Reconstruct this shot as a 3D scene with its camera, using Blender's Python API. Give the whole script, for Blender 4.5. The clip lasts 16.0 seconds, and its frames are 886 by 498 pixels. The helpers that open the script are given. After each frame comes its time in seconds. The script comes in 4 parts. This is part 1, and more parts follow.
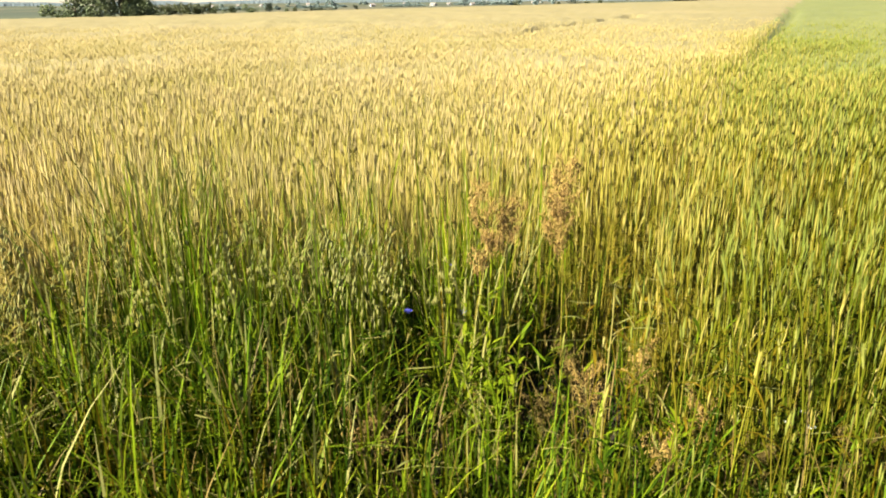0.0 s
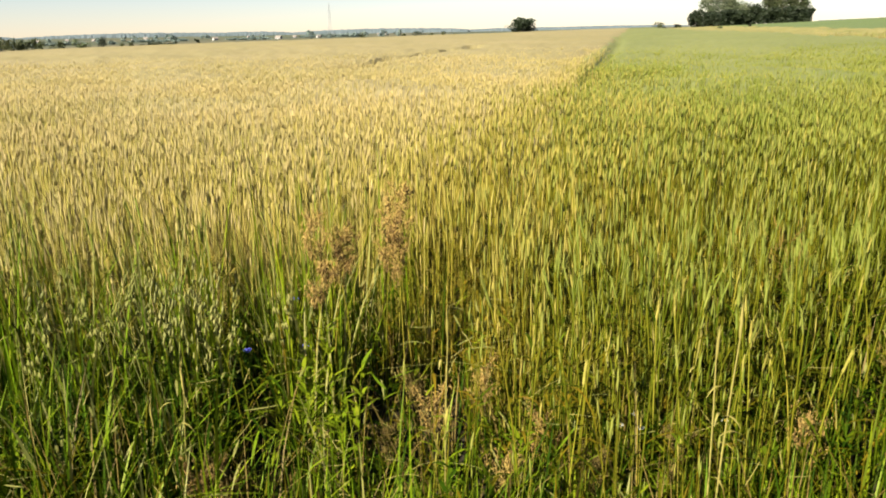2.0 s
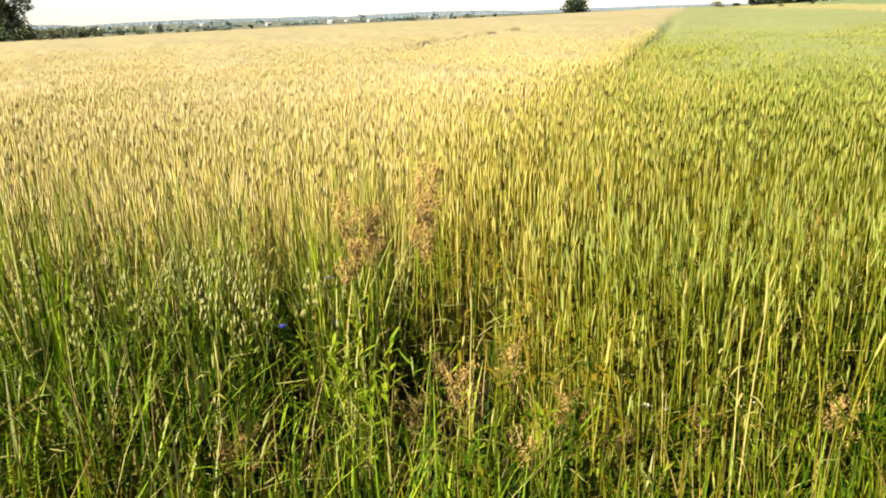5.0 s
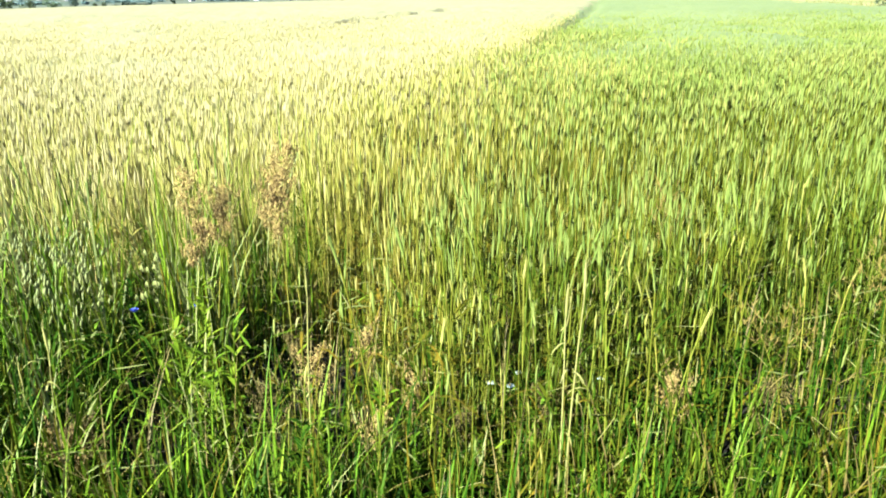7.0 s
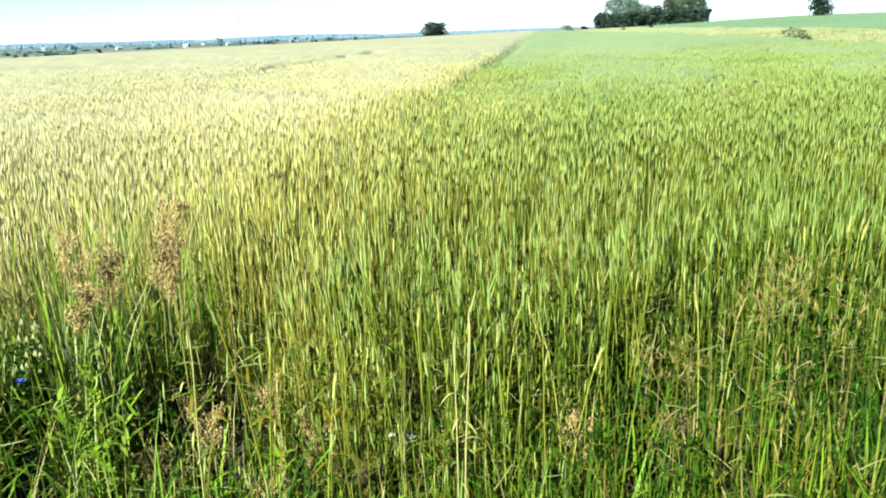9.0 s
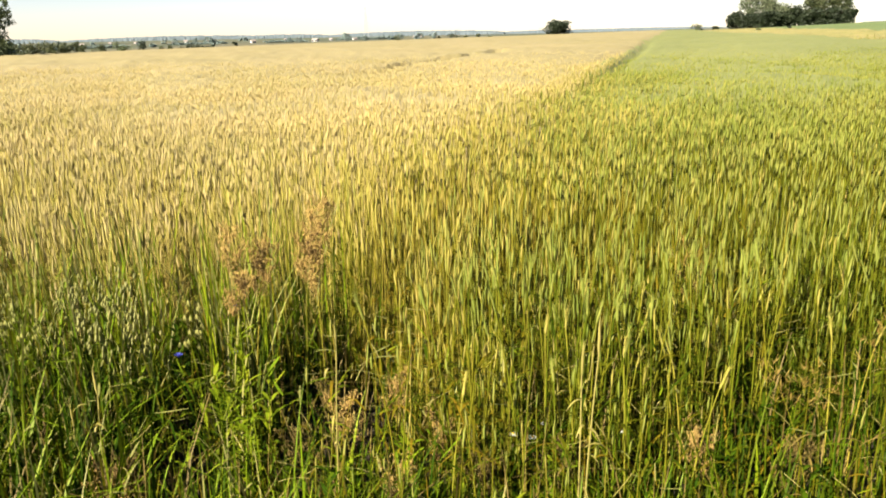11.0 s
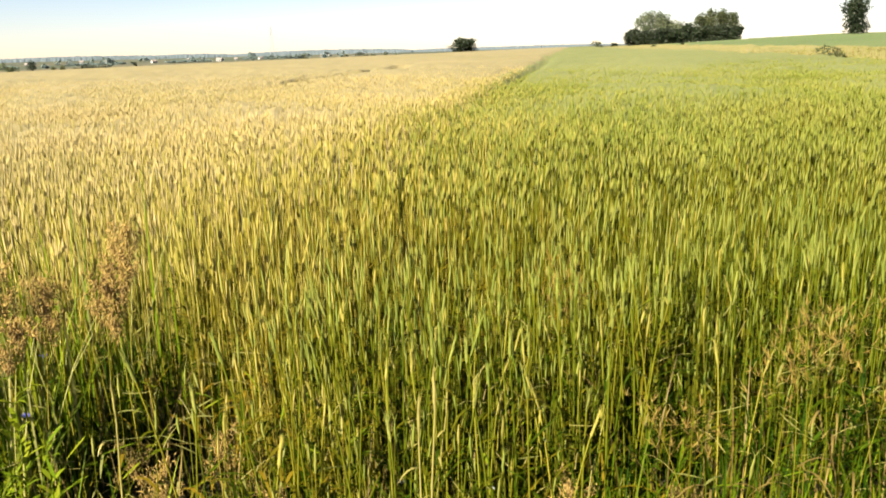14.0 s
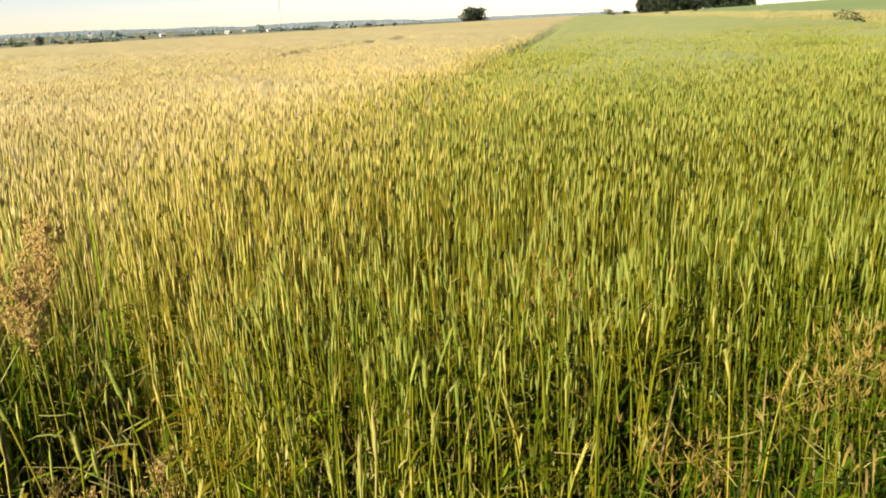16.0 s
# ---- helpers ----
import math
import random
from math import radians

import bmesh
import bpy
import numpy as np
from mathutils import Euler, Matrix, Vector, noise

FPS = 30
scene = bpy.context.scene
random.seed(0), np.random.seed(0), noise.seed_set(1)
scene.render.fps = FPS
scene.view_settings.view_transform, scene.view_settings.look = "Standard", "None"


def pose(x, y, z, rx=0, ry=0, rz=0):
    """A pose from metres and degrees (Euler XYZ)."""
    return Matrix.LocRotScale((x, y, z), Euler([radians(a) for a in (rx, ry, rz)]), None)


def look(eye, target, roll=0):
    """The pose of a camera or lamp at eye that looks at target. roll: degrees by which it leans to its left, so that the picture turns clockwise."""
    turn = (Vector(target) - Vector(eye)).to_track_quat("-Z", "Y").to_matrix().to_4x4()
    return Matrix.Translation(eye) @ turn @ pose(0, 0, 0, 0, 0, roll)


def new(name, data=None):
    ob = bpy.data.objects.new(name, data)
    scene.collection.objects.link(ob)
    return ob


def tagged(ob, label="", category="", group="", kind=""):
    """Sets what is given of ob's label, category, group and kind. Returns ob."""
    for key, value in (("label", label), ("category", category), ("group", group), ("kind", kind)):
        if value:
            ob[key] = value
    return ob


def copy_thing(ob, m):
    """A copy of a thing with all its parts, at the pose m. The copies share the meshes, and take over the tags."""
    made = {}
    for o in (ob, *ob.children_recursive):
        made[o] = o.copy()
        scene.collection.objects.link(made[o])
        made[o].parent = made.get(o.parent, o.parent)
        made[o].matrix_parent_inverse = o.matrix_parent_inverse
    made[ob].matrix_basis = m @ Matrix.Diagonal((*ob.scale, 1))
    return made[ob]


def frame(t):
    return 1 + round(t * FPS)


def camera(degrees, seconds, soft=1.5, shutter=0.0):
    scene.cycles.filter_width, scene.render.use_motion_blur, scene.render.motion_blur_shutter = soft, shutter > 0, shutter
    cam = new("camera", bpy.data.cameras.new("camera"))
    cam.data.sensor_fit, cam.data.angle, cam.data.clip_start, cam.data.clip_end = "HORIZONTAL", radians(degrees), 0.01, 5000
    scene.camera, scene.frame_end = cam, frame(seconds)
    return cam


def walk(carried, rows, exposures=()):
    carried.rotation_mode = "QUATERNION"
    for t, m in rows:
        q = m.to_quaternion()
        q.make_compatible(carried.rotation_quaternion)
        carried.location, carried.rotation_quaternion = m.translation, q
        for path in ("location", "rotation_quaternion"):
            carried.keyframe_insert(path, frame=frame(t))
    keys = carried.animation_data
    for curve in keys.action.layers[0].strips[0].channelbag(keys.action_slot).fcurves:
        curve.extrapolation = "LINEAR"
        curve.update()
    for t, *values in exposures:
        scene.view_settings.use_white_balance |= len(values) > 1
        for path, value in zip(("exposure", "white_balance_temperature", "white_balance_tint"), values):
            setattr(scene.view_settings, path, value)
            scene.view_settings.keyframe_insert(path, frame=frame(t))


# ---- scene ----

cam = camera(60.7, 16.0, soft=1.9)
PATH = [
    (0, (1.445, 0.611, 1.533), (1.123, 2.485, 0.913), -0.8),
    (0.5, (1.468, 0.615, 1.535), (1.241, 2.524, 0.984), -0.7),
    (1, (1.494, 0.619, 1.533), (1.418, 2.546, 1.006), -0.4),
    (1.5, (1.513, 0.622, 1.532), (1.5, 2.545, 0.981), -1.1),
    (2, (1.529, 0.625, 1.527), (1.571, 2.547, 0.975), -1.3),
    (2.5, (1.559, 0.632, 1.525), (1.689, 2.545, 0.958), -0.9),
    (3, (1.566, 0.632, 1.519), (1.698, 2.542, 0.94), -0.9),
    (3.5, (1.571, 0.625, 1.522), (1.6, 2.538, 0.939), -1.7),
    (3.7, (1.57, 0.626, 1.52), (1.601, 2.54, 0.94), -1.3),
    (5.8, (1.626, 0.534, 1.51), (1.481, 2.429, 0.888), -2.7),
    (6, (1.633, 0.518, 1.498), (1.57, 2.404, 0.836), -3.4),
    (6.5, (1.711, 0.539, 1.498), (1.71, 2.416, 0.807), -4.6),
    (7, (1.868, 0.62, 1.493), (1.956, 2.513, 0.856), -0.7),
    (7.5, (1.958, 0.659, 1.515), (2.158, 2.543, 0.876), 0.5),
    (8, (2.023, 0.666, 1.504), (2.279, 2.55, 0.88), 0.3),
    (8.5, (2.036, 0.634, 1.506), (2.32, 2.518, 0.898), -1.2),
    (9, (2.021, 0.629, 1.522), (2.266, 2.537, 0.975), -2.2),
    (9.5, (1.957, 0.583, 1.563), (2.174, 2.495, 1.016), -1.7),
    (10, (1.966, 0.669, 1.518), (2.048, 2.595, 0.984), -1.7),
    (10.2, (1.943, 0.543, 1.586), (1.966, 2.467, 1.04), -2.0),
    (12.3, (2.049, 0.558, 1.528), (1.939, 2.479, 0.985), -1.0),
    (12.5, (2.09, 0.61, 1.516), (1.946, 2.528, 0.966), -0.9),
    (13, (2.196, 0.748, 1.488), (2.052, 2.652, 0.895), 1.7),
    (13.5, (2.236, 0.797, 1.509), (2.234, 2.711, 0.929), 0.1),
    (14, (2.196, 0.931, 1.493), (2.374, 2.857, 0.986), -1.8),
    (14.5, (2.184, 1.01, 1.484), (2.451, 2.916, 0.942), -1.6),
    (15, (2.242, 1.074, 1.495), (2.449, 2.977, 0.915), -2.3),
    (15.5, (2.331, 1.184, 1.479), (2.568, 3.085, 0.904), -2.2),
    (16, (2.343, 1.238, 1.468), (2.487, 3.148, 0.891), -2.5),
]
EXPOSURES = [(0.0, 2.80, 6500, 2), (0.5, 2.92, 6500, 2), (1.0, 2.58, 6500, 2), (1.5, 2.44, 6500, 2), (3.0, 2.50, 6500, 8), (3.6, 2.79, 6500, 8), (5.8, 2.90, 6000, 3), (6.3, 3.10, 5600, -4), (7.0, 3.30, 4900, -8),
             (8.5, 3.30, 4700, -7), (9.0, 3.04, 4700, -8), (9.5, 2.70, 5900, 1), (10.0, 2.70, 6500, 5), (12.5, 2.80, 6600, 7), (13.0, 2.75, 6600, 7), (13.5, 3.10, 6600, 3), (14.0, 2.65, 6600, 6), (16.0, 2.55, 6600, 7)]
walk(cam, [(t, look(eye, target, roll)) for t, eye, target, roll in PATH], EXPOSURES)

# ---- world and sun ----
SUN_AZIMUTH, SUN_HEIGHT = -136.0, 36.0
world = bpy.data.worlds.new("sky")
scene.world = world
world.use_nodes = True
sky = world.node_tree.nodes.new("ShaderNodeTexSky")
sky.sky_type, sky.sun_disc = "NISHITA", False
sky.sun_elevation, sky.sun_rotation = radians(SUN_HEIGHT), radians(SUN_AZIMUTH % 360)
sky.air_density, sky.dust_density, sky.ozone_density = 1.0, 0.05, 1.8
cool = world.node_tree.nodes.new("ShaderNodeMix")
cool.data_type, cool.blend_type = "RGBA", "MULTIPLY"
cool.inputs[0].default_value, cool.inputs[7].default_value = 1.0, (0.675, 0.63, 0.735, 1)
world.node_tree.links.new(sky.outputs[0], cool.inputs[6])
world.node_tree.links.new(cool.outputs[2], world.node_tree.nodes["Background"].inputs[0])
world.node_tree.nodes["Background"].inputs[1].default_value = 0.034
sun = new("sun", bpy.data.lights.new("sun", "SUN"))
sun.data.energy, sun.data.angle, sun.data.color = 5.0, radians(0.55), (1.0, 0.89, 0.70)
_a, _e = radians(SUN_AZIMUTH), radians(SUN_HEIGHT)
sun.matrix_world = look((0, 0, 60), Vector((0, 0, 60)) - Vector((math.sin(_a) * math.cos(_e), math.cos(_a) * math.cos(_e), math.sin(_e))))


# ---- materials ----
def plant(name, colours, through_light=0.3, rough=0.6, patch=0.7, grain=45.0, gloss=0.3):
    """A leaf, stem or ear: colours differ from plant to plant, in patches and in fine streaks; light shines through."""
    mat = bpy.data.materials.new(name)
    mat.use_nodes = True
    nt = mat.node_tree
    nodes, link = nt.nodes, nt.links.new
    geo, info, tex = nodes.new("ShaderNodeNewGeometry"), nodes.new("ShaderNodeObjectInfo"), nodes.new("ShaderNodeTexCoord")
    big, fine = nodes.new("ShaderNodeTexNoise"), nodes.new("ShaderNodeTexNoise")
    big.inputs["Scale"].default_value, fine.inputs["Scale"].default_value = patch, grain
    big.inputs["Detail"].default_value = 3.0
    link(geo.outputs["Position"], big.inputs["Vector"])
    link(geo.outputs["Position"], fine.inputs["Vector"])
    add = nodes.new("ShaderNodeMath")
    link(geo.outputs["Random Per Island"], add.inputs[0])
    link(info.outputs["Random"], add.inputs[1])
    frac = nodes.new("ShaderNodeMath")
    frac.operation = "FRACT"
    link(add.outputs[0], frac.inputs[0])
    mixed = nodes.new("ShaderNodeMath")
    mixed.operation = "MULTIPLY_ADD"
    link(frac.outputs[0], mixed.inputs[0])
    mixed.inputs[1].default_value = 0.5
    part_b = nodes.new("ShaderNodeMath")
    part_b.operation = "MULTIPLY_ADD"
    link(big.outputs[0], part_b.inputs[0])
    part_b.inputs[1].default_value, part_b.inputs[2].default_value = 1.1, -0.3
    link(part_b.outputs[0], mixed.inputs[2])
    ramp = nodes.new("ShaderNodeValToRGB")
    els = ramp.color_ramp.elements
    while len(els) < len(colours):
        els.new(0.5)
    for n, c in enumerate(colours):
        els[n].position, els[n].color = 0.12 + 0.76 * n / (len(colours) - 1), (*c, 1)
    link(mixed.outputs[0], ramp.inputs[0])
    hsv = nodes.new("ShaderNodeHueSaturation")
    span = nodes.new("ShaderNodeMapRange")
    span.inputs[3].default_value, span.inputs[4].default_value = 0.72, 1.28
    link(fine.outputs[0], span.inputs[0])
    link(span.outputs[0], hsv.inputs["Value"])
    link(ramp.outputs[0], hsv.inputs["Color"])
    bsdf, trans, mix = nodes["Principled BSDF"], nodes.new("ShaderNodeBsdfTranslucent"), nodes.new("ShaderNodeMixShader")
    bsdf.inputs["Roughness"].default_value, bsdf.inputs["Specular IOR Level"].default_value = rough, gloss
    link(hsv.outputs[0], bsdf.inputs["Base Color"])
    link(hsv.outputs[0], trans.inputs["Color"])
    mix.inputs[0].default_value = through_light
    link(bsdf.outputs[0], mix.inputs[1])
    link(trans.outputs[0], mix.inputs[2])
    link(mix.outputs[0], nodes["Material Output"].inputs["Surface"])
    return mat


def surface(name, colours, scale=3.0, fine_scale=40.0, rough=0.85, bump=0.3, reach=0.02, stretch=(1, 1, 1), detail=8.0):
    """Earth, bark, walls, roofs: two scales of colour variation and a relief."""
    mat = bpy.data.materials.new(name)
    mat.use_nodes = True
    nt = mat.node_tree
    nodes, link = nt.nodes, nt.links.new
    geo, mapping = nodes.new("ShaderNodeNewGeometry"), nodes.new("ShaderNodeMapping")
    mapping.inputs["Scale"].default_value = stretch
    link(geo.outputs["Position"], mapping.inputs[0])
    big, fine = nodes.new("ShaderNodeTexNoise"), nodes.new("ShaderNodeTexNoise")
    for n, s in ((big, scale), (fine, fine_scale)):
        n.inputs["Scale"].default_value, n.inputs["Detail"].default_value = s, detail
        link(mapping.outputs[0], n.inputs["Vector"])
    sums = nodes.new("ShaderNodeMix")
    sums.inputs[0].default_value = 0.5
    link(big.outputs[0], sums.inputs[2])
    link(fine.outputs[0], sums.inputs[3])
    ramp = nodes.new("ShaderNodeValToRGB")
    els = ramp.color_ramp.elements
    while len(els) < len(colours):
        els.new(0.5)
    for n, c in enumerate(colours):
        els[n].position, els[n].color = 0.33 + 0.34 * n / max(1, len(colours) - 1), (*c, 1)
    link(sums.outputs[0], ramp.inputs[0])
    bsdf = nodes["Principled BSDF"]
    bsdf.inputs["Roughness"].default_value, bsdf.inputs["Specular IOR Level"].default_value = rough, 0.2
    link(ramp.outputs[0], bsdf.inputs["Base Color"])
    rel = nodes.new("ShaderNodeBump")
    rel.inputs["Strength"].default_value, rel.inputs["Distance"].default_value = bump, reach
    link(fine.outputs[0], rel.inputs["Height"])
    link(rel.outputs[0], bsdf.inputs["Normal"])
    return mat


M = {
    "gold_ear": plant("gold_ear", [(0.2306, 0.1983, 0.0719), (0.2842, 0.2331, 0.0895), (0.3303, 0.2641, 0.1157), (0.3228, 0.2471, 0.1038)], 0.36, 0.6, gloss=0.04),
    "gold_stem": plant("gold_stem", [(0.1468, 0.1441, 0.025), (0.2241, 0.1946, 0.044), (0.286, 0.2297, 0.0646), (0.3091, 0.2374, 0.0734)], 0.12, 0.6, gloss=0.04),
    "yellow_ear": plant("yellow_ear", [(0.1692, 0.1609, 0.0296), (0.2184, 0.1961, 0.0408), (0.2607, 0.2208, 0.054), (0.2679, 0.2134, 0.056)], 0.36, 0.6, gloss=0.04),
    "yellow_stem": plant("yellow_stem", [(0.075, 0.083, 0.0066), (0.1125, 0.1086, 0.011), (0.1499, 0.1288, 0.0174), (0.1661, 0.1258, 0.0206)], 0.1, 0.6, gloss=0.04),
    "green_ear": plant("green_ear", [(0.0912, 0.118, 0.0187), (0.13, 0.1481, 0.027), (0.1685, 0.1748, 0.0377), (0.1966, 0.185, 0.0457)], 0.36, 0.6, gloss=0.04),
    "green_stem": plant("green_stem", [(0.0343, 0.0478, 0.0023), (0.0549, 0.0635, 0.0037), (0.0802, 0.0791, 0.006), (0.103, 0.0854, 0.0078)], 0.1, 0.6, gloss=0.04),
    "gold_leaf": plant("gold_leaf", [(0.1052, 0.1042, 0.0144), (0.1665, 0.1361, 0.0255), (0.2279, 0.1721, 0.0415), (0.2542, 0.1802, 0.0495)], 0.4, 0.6, gloss=0.12),
    "pale_ear": plant("pale_ear", [(0.2169, 0.1893, 0.0752), (0.2674, 0.2227, 0.0936), (0.311, 0.2525, 0.1211), (0.3038, 0.236, 0.1086)], 0.36, 0.6, gloss=0.04),
    "pale_stem": plant("pale_stem", [(0.1549, 0.152, 0.0292), (0.2365, 0.2052, 0.0516), (0.3019, 0.2422, 0.0757), (0.3263, 0.2505, 0.0859)], 0.12, 0.6, gloss=0.04),
    # rye_leaf and grass: near-black tones put the deep shade between stalks into colour
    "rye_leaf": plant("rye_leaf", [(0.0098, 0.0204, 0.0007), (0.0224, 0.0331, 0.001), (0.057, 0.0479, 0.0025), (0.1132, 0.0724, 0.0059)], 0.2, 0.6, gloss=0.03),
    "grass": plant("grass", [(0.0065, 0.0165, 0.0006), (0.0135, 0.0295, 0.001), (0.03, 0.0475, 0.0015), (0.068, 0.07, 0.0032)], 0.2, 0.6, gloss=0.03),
    "dry_grass": plant("dry_grass", [(0.0548, 0.037, 0.0067), (0.0903, 0.0638, 0.0114), (0.129, 0.0907, 0.0181)], 0.25, 0.7),
    "pale_grass": plant("pale_grass", [(0.0851, 0.0932, 0.019), (0.119, 0.1181, 0.0275), (0.1531, 0.1399, 0.0396)], 0.25, 0.7),
    "rust": plant("rust", [(0.0958, 0.0544, 0.0163), (0.2439, 0.1542, 0.0428), (0.3658, 0.2631, 0.0776)], 0.25, 0.7, 3.0),
    "tan": plant("tan", [(0.1032, 0.0653, 0.014), (0.1547, 0.1057, 0.0233), (0.1856, 0.1399, 0.0388)], 0.25, 0.7, 3.0, gloss=0.1),
    "straw": plant("straw", [(0.1359, 0.1179, 0.0278), (0.1642, 0.1409, 0.0345), (0.1925, 0.1638, 0.0474)], 0.2, 0.6),
    "oat_husk": plant("oat_husk", [(0.1103, 0.1179, 0.0272), (0.1393, 0.1379, 0.0351), (0.1684, 0.1542, 0.0472)], 0.3, 0.6),
    "lime_leaf": plant("lime_leaf", [(0.0524, 0.0925, 0.0031), (0.0898, 0.1245, 0.0043), (0.1422, 0.1528, 0.0075)], 0.35, 0.5, gloss=0.08),
    "blue_petal": plant("blue_petal", [(0.0476, 0.0544, 0.3742), (0.0816, 0.0885, 0.4899), (0.1361, 0.1361, 0.5443)], 0.3, 0.6),
    "white_petal": plant("white_petal", [(0.3429, 0.3429, 0.3143), (0.381, 0.381, 0.362)], 0.3, 0.6),
    "yellow_disc": plant("yellow_disc", [(0.4082, 0.2722, 0.0204), (0.4763, 0.3402, 0.034)], 0.1, 0.7),
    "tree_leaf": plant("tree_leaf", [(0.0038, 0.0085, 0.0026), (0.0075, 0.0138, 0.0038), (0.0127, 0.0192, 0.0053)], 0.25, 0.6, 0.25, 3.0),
    "willow_leaf": plant("willow_leaf", [(0.0358, 0.0517, 0.0228), (0.0607, 0.0794, 0.0343), (0.0929, 0.1037, 0.0496)], 0.3, 0.6, 0.3, 3.0),
    "poplar_leaf": plant("poplar_leaf", [(0.0417, 0.0555, 0.0277), (0.0648, 0.0786, 0.0417), (0.0879, 0.0972, 0.0555)], 0.3, 0.6, 0.3, 3.0),
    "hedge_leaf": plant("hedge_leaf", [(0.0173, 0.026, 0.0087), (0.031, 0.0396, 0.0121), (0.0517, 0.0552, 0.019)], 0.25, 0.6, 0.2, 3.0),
    # distant foliage: haze is put into these greyed, bluish base colours
    "hazed_leaf": plant("hazed_leaf", [(0.066, 0.0915, 0.088), (0.0859, 0.1124, 0.1086), (0.1056, 0.1334, 0.1231)], 0.1, 0.8, 0.02, 0.2),
    "hazed_wood": surface("hazed_wood", [(0.042, 0.056, 0.066), (0.054, 0.07, 0.084), (0.068, 0.083, 0.098)], 0.02, 0.12, 0.95, 0.6, 2.0),
    "bark": surface("bark", [(0.0408, 0.0307, 0.0204), (0.0885, 0.068, 0.0476)], 4, 30, 0.9, 0.5, 0.02, (1, 1, 0.3)),
    "steel": surface("steel", [(0.1481, 0.1573, 0.1749), (0.1943, 0.2036, 0.2234)], 0.5, 5, 0.5, 0.05),
    "plaster": surface("plaster", [(0.24, 0.235, 0.235), (0.32, 0.315, 0.32)], 0.06, 0.8, 0.9, 0.1),
    "roof_tile": surface("roof_tile", [(0.1021, 0.0919, 0.0885), (0.1701, 0.1462, 0.1361)], 0.2, 2, 0.8, 0.2),
    "dark_glass": surface("dark_glass", [(0.0408, 0.0512, 0.0612), (0.0816, 0.092, 0.1021)], 0.3, 2, 0.15, 0.0),
}


def ground_material():
    """Bare brown earth under the crop near by, meadow and field strips in the distance."""
    # near soil is darkened so the gaps under the crop look shaded
    mat = surface("soil_and_meadow", [(0.0075, 0.0054, 0.003), (0.014, 0.01, 0.0054), (0.0115, 0.012, 0.0042)], 1.5, 25, 0.95, 0.6, 0.03)
    nt = mat.node_tree
    nodes, link = nt.nodes, nt.links.new
    geo = nodes.new("ShaderNodeNewGeometry")
    far = nodes.new("ShaderNodeVectorMath")
    far.operation = "LENGTH"
    link(geo.outputs["Position"], far.inputs[0])
    strips = nodes.new("ShaderNodeTexVoronoi")
    turned = nodes.new("ShaderNodeMapping")
    turned.inputs["Scale"].default_value, turned.inputs["Rotation"].default_value = (0.009, 0.0035, 0.0), (0, 0, radians(35))
    link(geo.outputs["Position"], turned.inputs[0])
    link(turned.outputs[0], strips.inputs["Vector"])
    strips.inputs["Scale"].default_value = 1.0
    cells = nodes.new("ShaderNodeValToRGB")
    cells.color_ramp.interpolation = "CONSTANT"
    # far field tones, muted to carry the haze in their colour
    tones = [(0.034, 0.039, 0.022), (0.049, 0.048, 0.028), (0.038, 0.044, 0.025), (0.056, 0.051, 0.03), (0.029, 0.035, 0.022)]
    while len(cells.color_ramp.elements) < len(tones):
        cells.color_ramp.elements.new(0.5)
    for n, c in enumerate(tones):
        cells.color_ramp.elements[n].position, cells.color_ramp.elements[n].color = n / len(tones), (*c, 1)
    split = nodes.new("ShaderNodeSeparateColor")
    link(strips.outputs["Color"], split.inputs[0])
    link(split.outputs[0], cells.inputs[0])
    step = nodes.new("ShaderNodeMapRange")
    step.inputs[1].default_value, step.inputs[2].default_value = 60.0, 110.0
    link(far.outputs["Value"], step.inputs[0])
    mix = nodes.new("ShaderNodeMix")
    mix.data_type = "RGBA"
    bsdf = nodes["Principled BSDF"]
    old = bsdf.inputs["Base Color"].links[0].from_socket
    link(step.outputs[0], mix.inputs[0])
    link(old, mix.inputs[6])
    link(cells.outputs[0], mix.inputs[7])
    link(mix.outputs[2], bsdf.inputs["Base Color"])
    return mat


M["soil"] = ground_material()

# ---- the lie of the land ----
HUB = (1.7, 0.7)
AZ = np.array([-180, -90, -60, -33, -25, -16, -6, 5, 12, 16, 23, 32, 38, 60, 90, 180], float)
EDGE = np.array([90, 60, 90, 125, 150, 200, 240, 290, 300, 310, 320, 320, 320, 250, 150, 90], float)  # how far the field reaches
RISE = np.array([0, -0.5, -0.8, -0.85, -0.9, -0.95, -0.75, -0.4, 0.15, 0.35, 1.3, 2.7, 2.7, 2.0, 0.5, 0], float)  # ground there
MIDDLE = np.array([0.1, 0.0, -0.1, -0.02, -0.02, -0.05, -0.1, -0.15, -0.1, -0.05, -0.05, 0.15, 0.15, 0.1, 0.1, 0.1], float)  # degrees at 1400 m
HILLS = np.array([0.3, 0.3, 0.25, 0.1, 0.1, 0.07, 0.02, -0.05, -0.04, 0.0, 0.0, 0.15, 0.12, 0.2, 0.3, 0.3], float)  # degrees at 2400 m
LEAN, SHIFT = 0.27, 0.75  # the strips run along x = SHIFT + LEAN * y


def smooth(a, b, v):
    t = np.clip((v - a) / (b - a), 0, 1)
    return t * t * (3 - 2 * t)


def polar(x, y):
    dx, dy = np.asarray(x, float) - HUB[0], np.asarray(y, float) - HUB[1]
    return np.hypot(dx, dy), np.degrees(np.arctan2(dx, dy))


